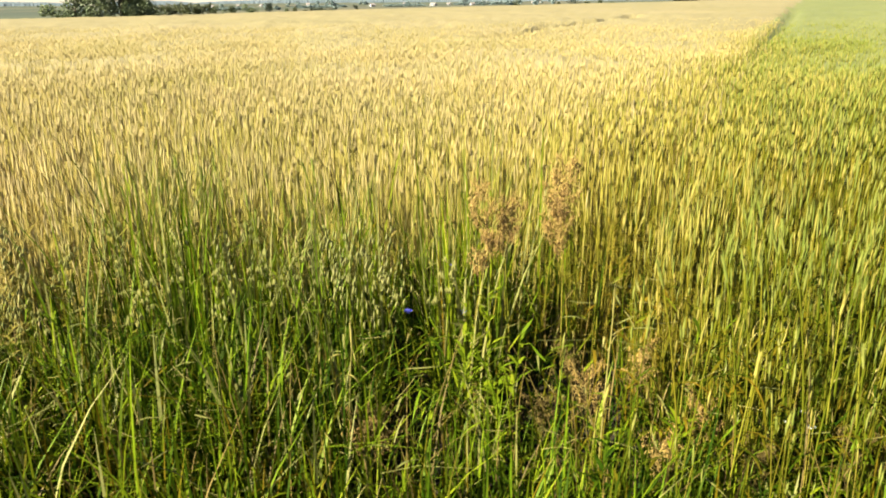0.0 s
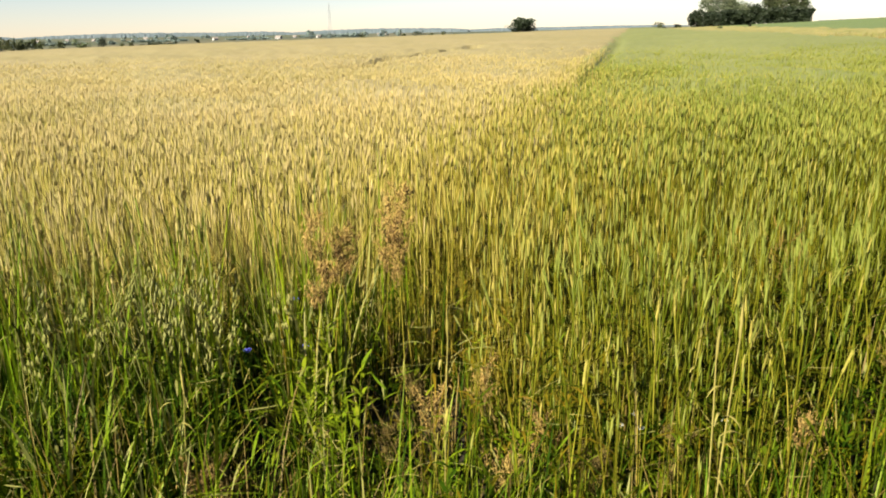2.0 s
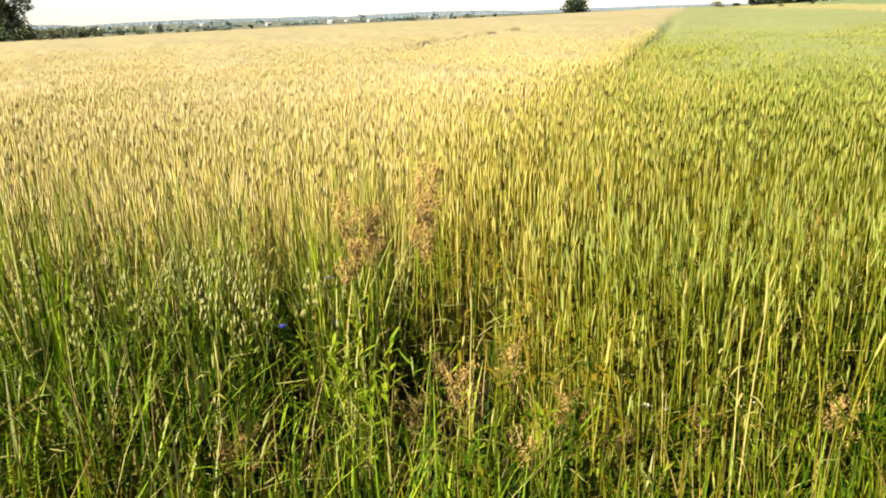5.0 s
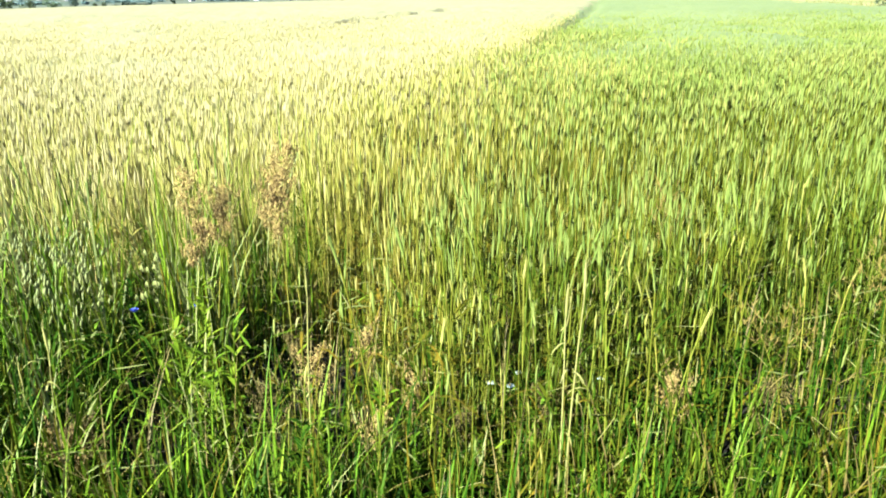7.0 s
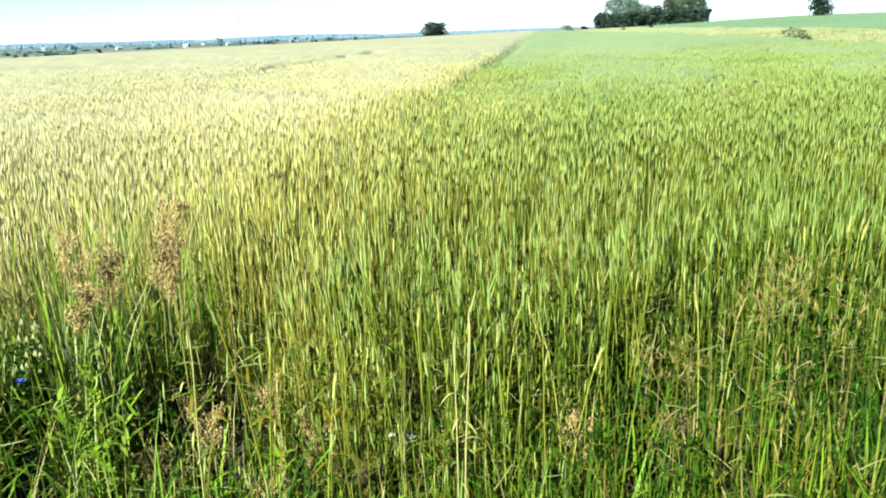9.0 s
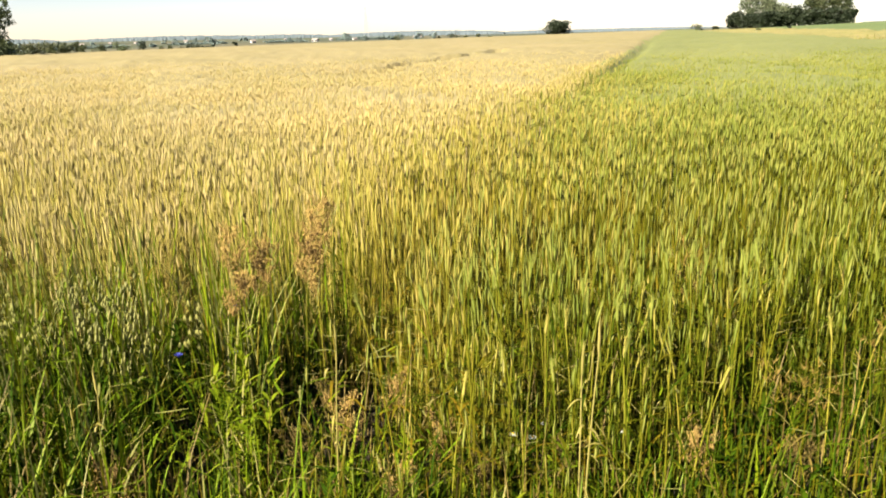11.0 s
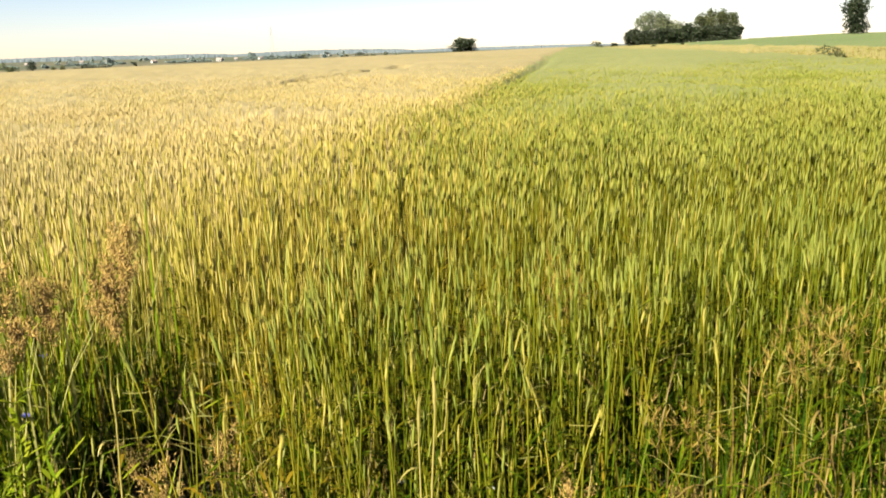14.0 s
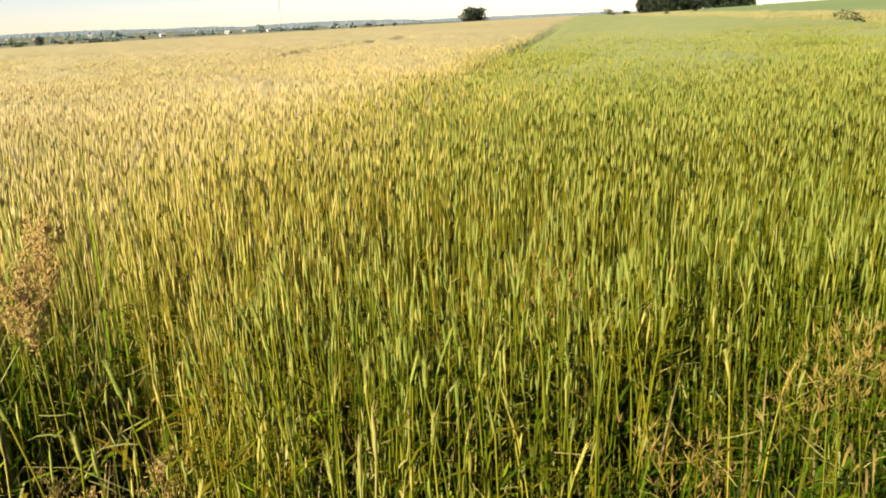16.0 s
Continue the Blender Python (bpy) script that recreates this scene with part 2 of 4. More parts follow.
def land(x, y):
    """The height of the ground."""
    r, az = polar(x, y)
    edge, rise = np.interp(az, AZ, EDGE), np.interp(az, AZ, RISE)
    near = rise * smooth(10, edge, r)
    el0 = np.degrees(np.arctan2(rise - 1.52, edge))
    el = np.where(r < 1400, el0 + (np.interp(az, AZ, MIDDLE) - el0) * np.clip((r - edge) / (1400 - edge), 0, 1) ** 0.6,
                  np.interp(az, AZ, MIDDLE) + (np.interp(az, AZ, HILLS) - np.interp(az, AZ, MIDDLE)) * smooth(1400, 2400, r))
    far = 1.52 + r * np.tan(np.radians(el))
    return np.where(r < edge, near, far) + 0.02 * np.sin(x * 1.3 + 0.7 * y) * smooth(1, 3, r) * (r < 60)


def across(x, y):
    return x - LEAN * y - SHIFT


def waves(x, y, size, seed):
    """Soft random swells between -1 and 1."""
    rs = np.random.RandomState(seed)
    out = 0
    for k in range(5):
        a, f, p = rs.uniform(0, 6.28), (0.6 + 0.35 * k) * 6.28 / size, rs.uniform(0, 6.28)
        out = out + np.sin((np.cos(a) * x + np.sin(a) * y) * f + p)
    return out / 3.2


def front(x):
    """Where the crop begins, looking into the field."""
    return np.interp(x, [-6, -0.6, -0.2, 0.4, 0.9, 1.25, 1.45, 1.7, 2.4, 3.4, 4.5, 8], [2.8, 2.95, 3.4, 3.6, 3.65, 3.5, 2.85, 2.62, 2.62, 2.95, 3.05, 3.2])


# ---- meshes from arrays ----
class Batch:
    """Gathers quads and triangles of many small pieces for one mesh."""

    def __init__(self):
        self.v, self.q, self.t, self.qm, self.tm, self.n = [], [], [], [], [], 0

    def add(self, verts, quads=None, tris=None, mat=0):
        verts = np.asarray(verts, float).reshape(-1, 3)
        if quads is not None and len(quads):
            self.q.append(np.asarray(quads).reshape(-1, 4) + self.n)
            self.qm.append(np.full(len(self.q[-1]), mat))
        if tris is not None and len(tris):
            self.t.append(np.asarray(tris).reshape(-1, 3) + self.n)
            self.tm.append(np.full(len(self.t[-1]), mat))
        self.v.append(verts)
        self.n += len(verts)

    def mesh(self, name, mats, smooth_shade=True):
        me = bpy.data.meshes.new(name)
        v = np.concatenate(self.v)
        q = np.concatenate(self.q) if self.q else np.zeros((0, 4), int)
        t = np.concatenate(self.t) if self.t else np.zeros((0, 3), int)
        me.vertices.add(len(v))
        me.vertices.foreach_set("co", v.ravel())
        me.loops.add(4 * len(q) + 3 * len(t))
        me.loops.foreach_set("vertex_index", np.r_[q.ravel(), t.ravel()].astype(np.int32))
        me.polygons.add(len(q) + len(t))
        me.polygons.foreach_set("loop_start", np.r_[np.arange(len(q)) * 4, 4 * len(q) + np.arange(len(t)) * 3].astype(np.int32))
        mi = np.concatenate([np.zeros(0)] + self.qm + self.tm)
        for m in mats:
            me.materials.append(m)
        me.polygons.foreach_set("material_index", mi.astype(np.int32))
        me.polygons.foreach_set("use_smooth", np.full(len(q) + len(t), smooth_shade))
        me.update()
        me.validate()
        return me


def tubes(batch, paths, radii, sides=3, mat=0, flat=1.0, spin=None):
    """Round rods, one along each path (n, k, 3), with their radii (n, k)."""
    n, k, _ = paths.shape
    a = np.arange(sides) / sides * 2 * np.pi
    a = a[None] + (np.random.uniform(0, 6.28, (n, 1)) if spin is None else spin)
    ring = np.stack([np.cos(a), np.sin(a) * flat, np.zeros_like(a)], -1)
    v = paths[:, :, None] + radii[:, :, None, None] * ring[:, None]
    i = np.arange(n)[:, None, None] * k * sides + np.arange(k - 1)[None, :, None] * sides + np.arange(sides)[None, None]
    j = np.arange(n)[:, None, None] * k * sides + np.arange(k - 1)[None, :, None] * sides + (np.arange(sides)[None, None] + 1) % sides
    batch.add(v, np.stack([i, j, j + sides, i + sides], -1), mat=mat)


def blades(batch, paths, widths, side, mat=0, fold=0.0):
    """Leaves: bands along paths (n, k, 3) with half widths (n, k) to either side (n, 3)."""
    n, k, _ = paths.shape
    w = widths[:, :, None] * side[:, None]
    v = np.stack([paths - w, paths + w], 2)
    if fold:
        v[:, :, :, 2] += fold * widths[:, :, None]
    i = np.arange(n)[:, None] * 2 * k + 2 * np.arange(k - 1)[None]
    batch.add(v, np.stack([i, i + 1, i + 3, i + 2], -1), mat=mat)


def sides_of(n, rng, spread=3.14):
    a = rng.uniform(-spread, spread, n)
    return np.stack([np.cos(a), np.sin(a), np.zeros(n)], -1)


def stalk_paths(base, height, lean, k):
    s = np.linspace(0, 1, k)[None, :, None]
    up = np.zeros((len(base), 1, 3))
    up[:, 0, 2] = height
    return base[:, None] + up * s + lean[:, None] * s ** 2.2


def ears(batch, foot, length, way, level, mat, rng, sides=3, awns=3):
    """Ears from the stalk's end along way (n, 3): level 0 with husks and awns, further off a spindle of three sides."""
    n = len(foot)
    if level == 0:
        k = 5
        s = np.linspace(0, 1, k)
        path = foot[:, None] + way[:, None] * (length[:, None] * s)[:, :, None]
        thick = np.array([0.45, 0.95, 1.0, 0.75, 0.12])[None] * rng.uniform(0.0034, 0.0046, n)[:, None]
        zig = sides_of(n, rng)
        path = path + zig[:, None] * (np.array([0, 1, -1, 1, 0]) * 0.0006)[None, :, None]
        tubes(batch, path, thick, sides, mat, 0.85)
        for a in range(awns):
            at = foot + way * (length * rng.uniform(0.25, 0.95, n))[:, None]
            out = sides_of(n, rng) * 0.35 + way + rng.normal(0, 0.1, (n, 3))
            tip = at + out * (rng.uniform(0.02, 0.045, n))[:, None]
            w = sides_of(n, rng) * 0.0008
            batch.add(np.stack([at - w, at + w, tip], 1), tris=np.arange(3 * n).reshape(-1, 3), mat=mat)
    else:
        a = rng.uniform(0, 6.28, n)[:, None] + np.arange(3)[None] * 2.094
        ring = np.stack([np.cos(a), np.sin(a), np.zeros_like(a)], -1) * rng.uniform(0.0031, 0.0042, n)[:, None, None]
        waist = foot[:, None] + way[:, None] * (length * 0.42)[:, None, None] + ring
        v = np.concatenate([foot[:, None] - way[:, None] * 0.01, waist, foot[:, None] + way[:, None] * length[:, None, None]], 1)
        tri = np.array([[0, 2, 1], [0, 3, 2], [0, 1, 3], [4, 1, 2], [4, 2, 3], [4, 3, 1]])
        batch.add(v, tris=np.arange(n)[:, None, None] * 5 + tri[None], mat=mat)


def crop(batch, x, y, h, level, rng, leaves=2, gold=True, mats=(0, 1, 2)):
    """Rye plants at x, y with their heights: stalk, ear, leaves."""
    n = len(x)
    z = land(x, y)
    base = np.stack([x, y, z], -1)
    lean = rng.normal(0, 0.026, (n, 3)) * (h * np.where(y < 3.4, 1.3, 1.0))[:, None] + np.array([0.008, 0.0, 0]) * h[:, None]
    lean[:, 2] = 0
    length = rng.uniform(0.06, 0.1, n) * np.clip(h / 0.85, 0.6, 1.1)
    stalk = h - length
    if level == 0:
        path = stalk_paths(base, stalk, lean, 3)
        path[:, 1, :2] += rng.normal(0, 0.009, (n, 2))
        tubes(batch, path, np.linspace(1.0, 0.65, 3)[None] * rng.uniform(0.0015, 0.0024, n)[:, None], 3, mats[0])
    elif level == 1:
        path = stalk_paths(base + np.array([0, 0, 1.0]) * (0.15 * h)[:, None], stalk - 0.15 * h, lean, 2)
        seen = (y < 9) | (rng.rand(n) < 0.5)
        tubes(batch, path[seen], np.linspace(1.0, 0.75, 2)[None] * rng.uniform(0.0017, 0.0025, seen.sum())[:, None], 3, mats[0])
    else:
        path = stalk_paths(base + np.array([0, 0, 1.0]) * (0.45 * h)[:, None], stalk - 0.45 * h, lean * 0.6, 2)
    end = path[:, -1]
    way = end - path[:, -2]
    way = way / np.linalg.norm(way, axis=1)[:, None] + rng.normal(0, 0.04, (n, 3)) + np.array([0.02, 0, 0])
    if gold:
        nod = sides_of(n, rng) * rng.gamma(1.1, 0.05, n)[:, None]
        way = way + nod
    way /= np.linalg.norm(way, axis=1)[:, None]
    ears(batch, end, length, way, level, mats[1], rng)
    for i in range(leaves):
        keep = rng.rand(n) < (0.8 if level == 0 else 0.45)
        m = keep.sum()
        f = rng.uniform(0.25, 0.8, m)
        at = base[keep] + np.array([0, 0, 1.0]) * (stalk[keep] * f)[:, None] + lean[keep] * (f ** 2.2)[:, None]
        out = sides_of(m, rng)
        size = rng.uniform(0.05, 0.17, m)
        k = 4 if level == 0 else 3
        s = np.linspace(0, 1, k)[None, :, None]
        droop = rng.uniform(0.1, 1.0, m)[:, None, None]
        p = at[:, None] + out[:, None] * size[:, None, None] * s * 0.75 + np.array([0, 0, 1.0]) * size[:, None, None] * (0.75 * s - droop * s ** 2)
        wide = np.array([0.75, 1.0, 0.75, 0.08]) if k == 4 else np.array([0.8, 1.0, 0.1])
        blades(batch, p, wide[None] * rng.uniform(0.003, 0.006, m)[:, None] * (1 if level == 0 else 1.3), np.cross(out, (0, 0, 1.0)), mats[2], 0.0)


def part(name, data, material, parent, label=""):
    """One mesh object under a thing or under a part. data: a Batch, a bmesh or a ready mesh."""
    if isinstance(data, Batch):
        data = data.mesh(name, material if isinstance(material, list) else [material])
    elif isinstance(data, bmesh.types.BMesh):
        me = bpy.data.meshes.new(name)
        data.to_mesh(me)
        data.free()
        me.materials.append(material)
        data = me
    ob = new(name, data)
    ob.parent = parent
    return tagged(ob, label)


def thing(name, m, label, category, group=""):
    ob = new(name)
    ob.empty_display_size = 0.05
    ob.matrix_basis = m
    return tagged(ob, label, category, group)


def stuff(name, batch, mats, label, category, smooth_shade=True):
    return tagged(new(name, batch.mesh(name, mats, smooth_shade)), label, category, kind="stuff")


# ---- ground ----
def build_ground():
    b = Batch()
    rr = np.r_[0.0, np.geomspace(0.6, 60, 70), np.geomspace(64, 4600, 90)]
    aa = np.radians(np.r_[np.arange(-180, -50, 5.0), np.arange(-50, 50, 0.8), np.arange(50, 180, 5.0)])
    R, A = np.meshgrid(rr, aa, indexing="ij")
    X, Y = HUB[0] + R * np.sin(A), HUB[1] + R * np.cos(A)
    Z = land(X, Y)
    n, k = R.shape
    i = np.arange(n - 1)[:, None] * k + np.arange(k)[None]
    j = np.arange(n - 1)[:, None] * k + (np.arange(k)[None] + 1) % k
    b.add(np.stack([X, Y, Z], -1), np.stack([i, i + k, j + k, j], -1))
    return tagged(new("ground", b.mesh("ground", [M["soil"]])), "brown soil under the crop, patchwork fields further off", "ground", kind="structure")


build_ground()


# ---- crop canopies further into the field ----
def canopy(name, inside, height, swell, mat, label, r0=4.6, r1=340.0):
    """The closed top of a crop, uneven, over the part of the plan that inside() names."""
    b = Batch()
    rr = np.geomspace(r0, r1, 190)
    aa = np.radians(np.r_[np.arange(-88, -42, 2.0), np.arange(-42, 44, 0.35), np.arange(44, 89, 2.0)])
    R, A = np.meshgrid(rr, aa, indexing="ij")
    rs = np.random.RandomState(4)
    R = R * (1 + 0.006 * rs.uniform(-1, 1, R.shape))
    X, Y = HUB[0] + R * np.sin(A), HUB[1] + R * np.cos(A)
    Z = land(X, Y) + height(X, Y) + swell * rs.uniform(-1, 1, R.shape) + 0.03 * waves(X, Y, 4.0, 3)
    n, k = R.shape
    ok = inside(X, Y)
    Z = np.where(ok, Z, np.where(in_field(X, Y) & (r1 > 300) & (Y > 6), land(X, Y) + 0.92 * height(X, Y), land(X, Y) + 0.02))
    i = np.arange(n - 1)[:, None] * k + np.arange(k - 1)[None]
    f = np.stack([i, i + k, i + k + 1, i + 1], -1).reshape(-1, 4)
    f = f[ok.ravel()[f].any(1)]
    b.add(np.stack([X, Y, Z], -1), f)
    return tagged(new(name, b.mesh(name, [mat])), label, "crop field", kind="stuff")


def groove(x, y):
    """The trodden furrow between the two crops."""
    u = across(x, y)
    wide = smooth(8, 18, y)
    return (u > -0.02 - 0.03 * wide) & (u < 0.06 + 0.08 * wide) & (y > 8.5) & (y < 45.0)


def streak(x, y):
    """A narrow hollow of low plants in the ripe crop."""
    return (np.abs(x - (0.25 + 0.248 * (y - 16.5))) < 0.26 + 0.12 * np.sin(y * 1.7)) & (y > 14.0) & (y < 31.0)


def furrow(x, y):
    """The shallow dip where the two crops meet."""
    return 0.24 * np.exp(-((across(x, y) - 0.04) / 0.15) ** 2) * smooth(9, 13, y) * (1 - smooth(35, 55, y))


def strip_end(y):
    """How wide the green strip is, counted across it from the ripe crop."""
    return np.interp(y, [0, 36, 60, 90, 320], [9.7, 9.7, 8.6, 6.6, 6.2])


def in_field(x, y):
    r, az = polar(x, y)
    return (r < np.interp(az, AZ, EDGE)) & (y > 5.0)


canopy("ripe_rye_canopy", lambda x, y: in_field(x, y) & (across(x, y) < 0.08), lambda x, y: (1 - 0.11 * smooth(-0.9, 0.05, across(x, y)) - furrow(x, y)) * np.where(streak(x, y), 0.68, 0.76 + 0.19 * smooth(5.4, 8.8, y)) * smooth(4.8, 6.1, y) + 0.05 * waves(x, y, 9, 5) + 0.1 * smooth(20, 60, y),
       0.04, surface("ripe_canopy", [(0.1102, 0.0943, 0.0411), (0.1339, 0.1115, 0.0528), (0.1554, 0.1257, 0.0658)], 0.16, 9.0, 0.8, 0.3, 0.06), "golden ripening rye closing into one even canopy")
canopy("green_rye_canopy", lambda x, y: in_field(x, y) & (across(x, y) > -0.4) & (across(x, y) < strip_end(y)), lambda x, y: (0.68 + 0.22 * smooth(5.8, 10.0, y) - furrow(x, y)) * smooth(4.8, 6.2, y) + 0.04 * waves(x, y, 7, 8) + 0.1 * smooth(20, 60, y),
       0.04, surface("green_canopy", [(0.0664, 0.0762, 0.0223), (0.0866, 0.0936, 0.0298), (0.1062, 0.1089, 0.0384)], 0.16, 9.0, 0.8, 0.3, 0.06), "green unripe rye strip closing into a canopy")
canopy("rough_grass", lambda x, y: in_field(x, y) & (across(x, y) > strip_end(y)) & (across(x, y) < 27), lambda x, y: 0.35 + 0.12 * waves(x, y, 5, 9),
       0.09, surface("rough_grass", [(0.0816, 0.0816, 0.0249), (0.1225, 0.1102, 0.0366), (0.1633, 0.1347, 0.0549)], 0.25, 3.0, 0.9, 1.0, 0.12), "pale rough grass on the fallow strip")
canopy("green_meadow", lambda x, y: in_field(x, y) & (across(x, y) > 27), lambda x, y: 0.35 + 0 * x,
       0.04, surface("meadow", [(0.0457, 0.0643, 0.0202), (0.0591, 0.0786, 0.0255), (0.0739, 0.0922, 0.0316)], 0.06, 2.0, 0.9, 0.8, 0.1), "green crop on the low rise behind the fallow", r0=18)


# ---- rye in detail ----
def scatter(y0, y1, density, rng):
    """Random places in the stretch of field between y0 and y1."""
    w0, w1 = 4.6 + 1.6 * (y0 - 0.7), 4.6 + 1.6 * (y1 - 0.7)
    n = int(density * (y1 - y0) * (w0 + w1) / 2)
    t = rng.rand(n * 2)
    y = y0 + (y1 - y0) * t
    keep = rng.rand(n * 2) < (w0 + (w1 - w0) * t) / max(w0, w1)
    y = y[keep][:n]
    w = 4.6 + 1.6 * (y - 0.7)
    return 2.0 + (rng.rand(len(y)) - 0.5) * w, y


def stand_height(x, y, rng):
    """How tall the rye stands: thin and low at the field's edge, even further in."""
    d = y - front(x)
    h = np.interp(d, [-0.3, 0.0, 0.5, 1.2, 3.0], [0.7, 0.78, 0.87, 0.95, 0.98])
    u = across(x, y)
    h = h * np.where(u > 0, 0.95, 1.0) + 0.03 * waves(x, y, 2.2, 2)
    h = np.where(streak(x, y), h * 0.72, h)
    low = 1 - np.interp(d, [0.0, 0.6, 1.8], [0.68, 0.6, 0.0]) * np.interp(x, [-0.4, 0.0, 1.3, 1.8], [0.7, 0.15, 0.15, 1.0]) * rng.rand(len(x)) * (rng.rand(len(x)) < 0.82)
    return h * low * (1.03 - np.interp(y, [4.0, 6.5, 9.0], [0.26, 0.16, 0.09]) * rng.rand(len(x)) ** 1.7 + rng.normal(0, 0.03, len(x)) + 0.07 * (rng.rand(len(x)) < 0.05))


def hollow(x, y):
    """An empty lane between the grass and the rye, and a bare spot behind the sorrel."""
    t = np.clip((y - 2.6) / 1.15, 0, 1)
    lane = (np.abs(x - (1.01 - 0.28 * t)) < 0.1 - 0.02 * t) & (y > 2.55) & (y < 3.75)
    return lane | (np.hypot((x - 1.43) / 0.24, (y - 3.26) / 0.34) < 1 + 0.15 * np.sin(x * 31 + y * 23))


PALE, GOLD, MIXED, GREEN = Batch(), Batch(), Batch(), Batch()
for level, y0, y1, density in ((0, 1.9, 4.1, 900), (1, 4.1, 7.0, 760), (1, 7.0, 13.0, 640), (2, 13.0, 24.0, 260)):
    rng = np.random.RandomState(int(11 + y0))
    x, y = scatter(y0, y1, density, rng)
    if y0 < 2:  # stalks stand in tufts at the edge
        k = len(x) // 10
        mate = rng.randint(0, k, len(x))
        x, y = x[mate] + rng.normal(0, 0.032, len(x)), y[mate] + rng.normal(0, 0.032, len(x))
    d = y - front(x)
    u = across(x, y)
    keep = (rng.rand(len(x)) < np.interp(d, [-0.5, -0.1, 0.1, 0.5, 1.0], [0.0, 0.2, 0.45, 0.85, 1.0])) & ~(groove(x, y) & (rng.rand(len(x)) < 0.75)) & (u < strip_end(y))
    keep &= ~((np.hypot((x - 3.35) / 0.62, (y - 2.62) / 0.52) < 1) & (rng.rand(len(x)) < 0.88)) & ~((np.hypot((x - 1.72) / 0.2, (y - 2.62) / 0.25) < 1) & (rng.rand(len(x)) < 0.4))
    keep &= ~((np.hypot((x - 0.35) / 0.8, (y - 2.95) / 0.35) < 1) & (rng.rand(len(x)) < 0.6))
    keep &= ~((np.hypot((x - 0.95) / 0.55, (y - 3.55) / 0.6) < 1) & (rng.rand(len(x)) < 0.8)) & ~((np.hypot((x - 1.15) / 0.4, (y - 3.15) / 0.45) < 1) & (rng.rand(len(x)) < 0.95)) & ~((np.hypot((x - 1.5) / 0.33, (y - 2.95) / 0.42) < 1) & (rng.rand(len(x)) < 0.82))
    keep &= rng.rand(len(x)) < 1 - 0.85 * smooth(13.5, 24, y)
    keep &= ~hollow(x, y)
    x, y = x[keep], y[keep]
    h = stand_height(x, y, rng)
    u = across(x, y) + rng.normal(0, 1, len(x)) * (0.08 + 0.35 * np.exp(-(y - 2.0) / 4.0)) + 0.3 * np.exp(-(y - 2.5) / 3.0) * waves(x, y, 1.5, 6) + 0.1 * np.exp(-(y - 2.0) / 2.0)
    ripe = (u < 0) | (rng.rand(len(x)) < 0.48 * np.exp(-np.abs(y - 5.5) / 5.5 - np.maximum(u - 0.6, 0) / 0.65))
    inner = ripe & (across(x, y) + 0.25 * rng.normal(0, 1, len(x)) > np.interp(y, [2.0, 3.0, 5.0, 9.0], [-0.9, -0.9, -0.5, 0.0]))
    outer = ripe & (across(x, y) + 0.45 * rng.normal(0, 1, len(x)) < -1.5 - 0.12 * (y - 3))
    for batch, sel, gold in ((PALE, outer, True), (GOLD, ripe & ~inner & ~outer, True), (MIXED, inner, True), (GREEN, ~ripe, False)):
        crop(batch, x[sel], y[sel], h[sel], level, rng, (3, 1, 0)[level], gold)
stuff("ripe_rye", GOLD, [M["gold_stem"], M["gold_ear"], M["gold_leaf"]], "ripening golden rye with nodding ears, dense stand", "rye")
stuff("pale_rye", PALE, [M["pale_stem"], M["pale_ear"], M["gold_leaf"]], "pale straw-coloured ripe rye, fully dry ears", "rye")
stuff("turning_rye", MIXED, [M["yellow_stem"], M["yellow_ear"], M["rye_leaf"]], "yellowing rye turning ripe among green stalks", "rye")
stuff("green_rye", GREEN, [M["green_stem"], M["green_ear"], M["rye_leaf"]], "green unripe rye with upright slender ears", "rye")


# ---- grasses and herbs at the field's edge ----
def turf(name, y0, y1, density, tall, mats, label, seed, where=None, width=(0.0018, 0.004), sag=0.22):
    rng = np.random.RandomState(seed)
    x, y = scatter(y0, y1, density, rng)
    if where is not None:
        keep = where(x, y, rng) & ~hollow(x, y)
        x, y = x[keep], y[keep]
    n = len(x)
    size = rng.uniform(tall[0], tall[1], n) * (1 + 0.3 * waves(x, y, 0.8, seed))
    out = sides_of(n, rng)
    bend = rng.gamma(1.6, sag, n)[:, None, None]
    s = np.linspace(0, 1, 5)[None, :, None]
    base = np.stack([x, y, land(x, y)], -1)
    p = base[:, None] + np.array([0, 0, 1.0]) * size[:, None, None] * (s - 0.35 * bend * s ** 2) + out[:, None] * size[:, None, None] * bend * s ** 2
    b = Batch()
    which = rng.randint(0, len(mats), n)
    for m in range(len(mats)):
        g = which == m
        blades(b, p[g], np.array([0.8, 1.0, 0.85, 0.55, 0.06])[None] * rng.uniform(*width, g.sum())[:, None], np.cross(out[g], (0, 0, 1.0)), m)
    return stuff(name, b, mats, label, "grass")


def bare(x, y):
    """Trodden spots where the soil shows between the plants."""
    out = np.zeros(len(x), bool)
    for cx, cy, r in ((1.42, 2.8, 0.3), (1.15, 3.1, 0.33), (2.95, 2.7, 0.32), (3.4, 2.85, 0.38), (3.25, 2.4, 0.3), (3.8, 2.7, 0.35), (0.95, 3.25, 0.22), (1.15, 2.75, 0.13), (0.75, 2.45, 0.2), (1.3, 3.0, 0.12), (2.3, 2.3, 0.15), (3.0, 2.5, 0.15)):
        out |= np.hypot(x - cx, y - cy) < r
    return out


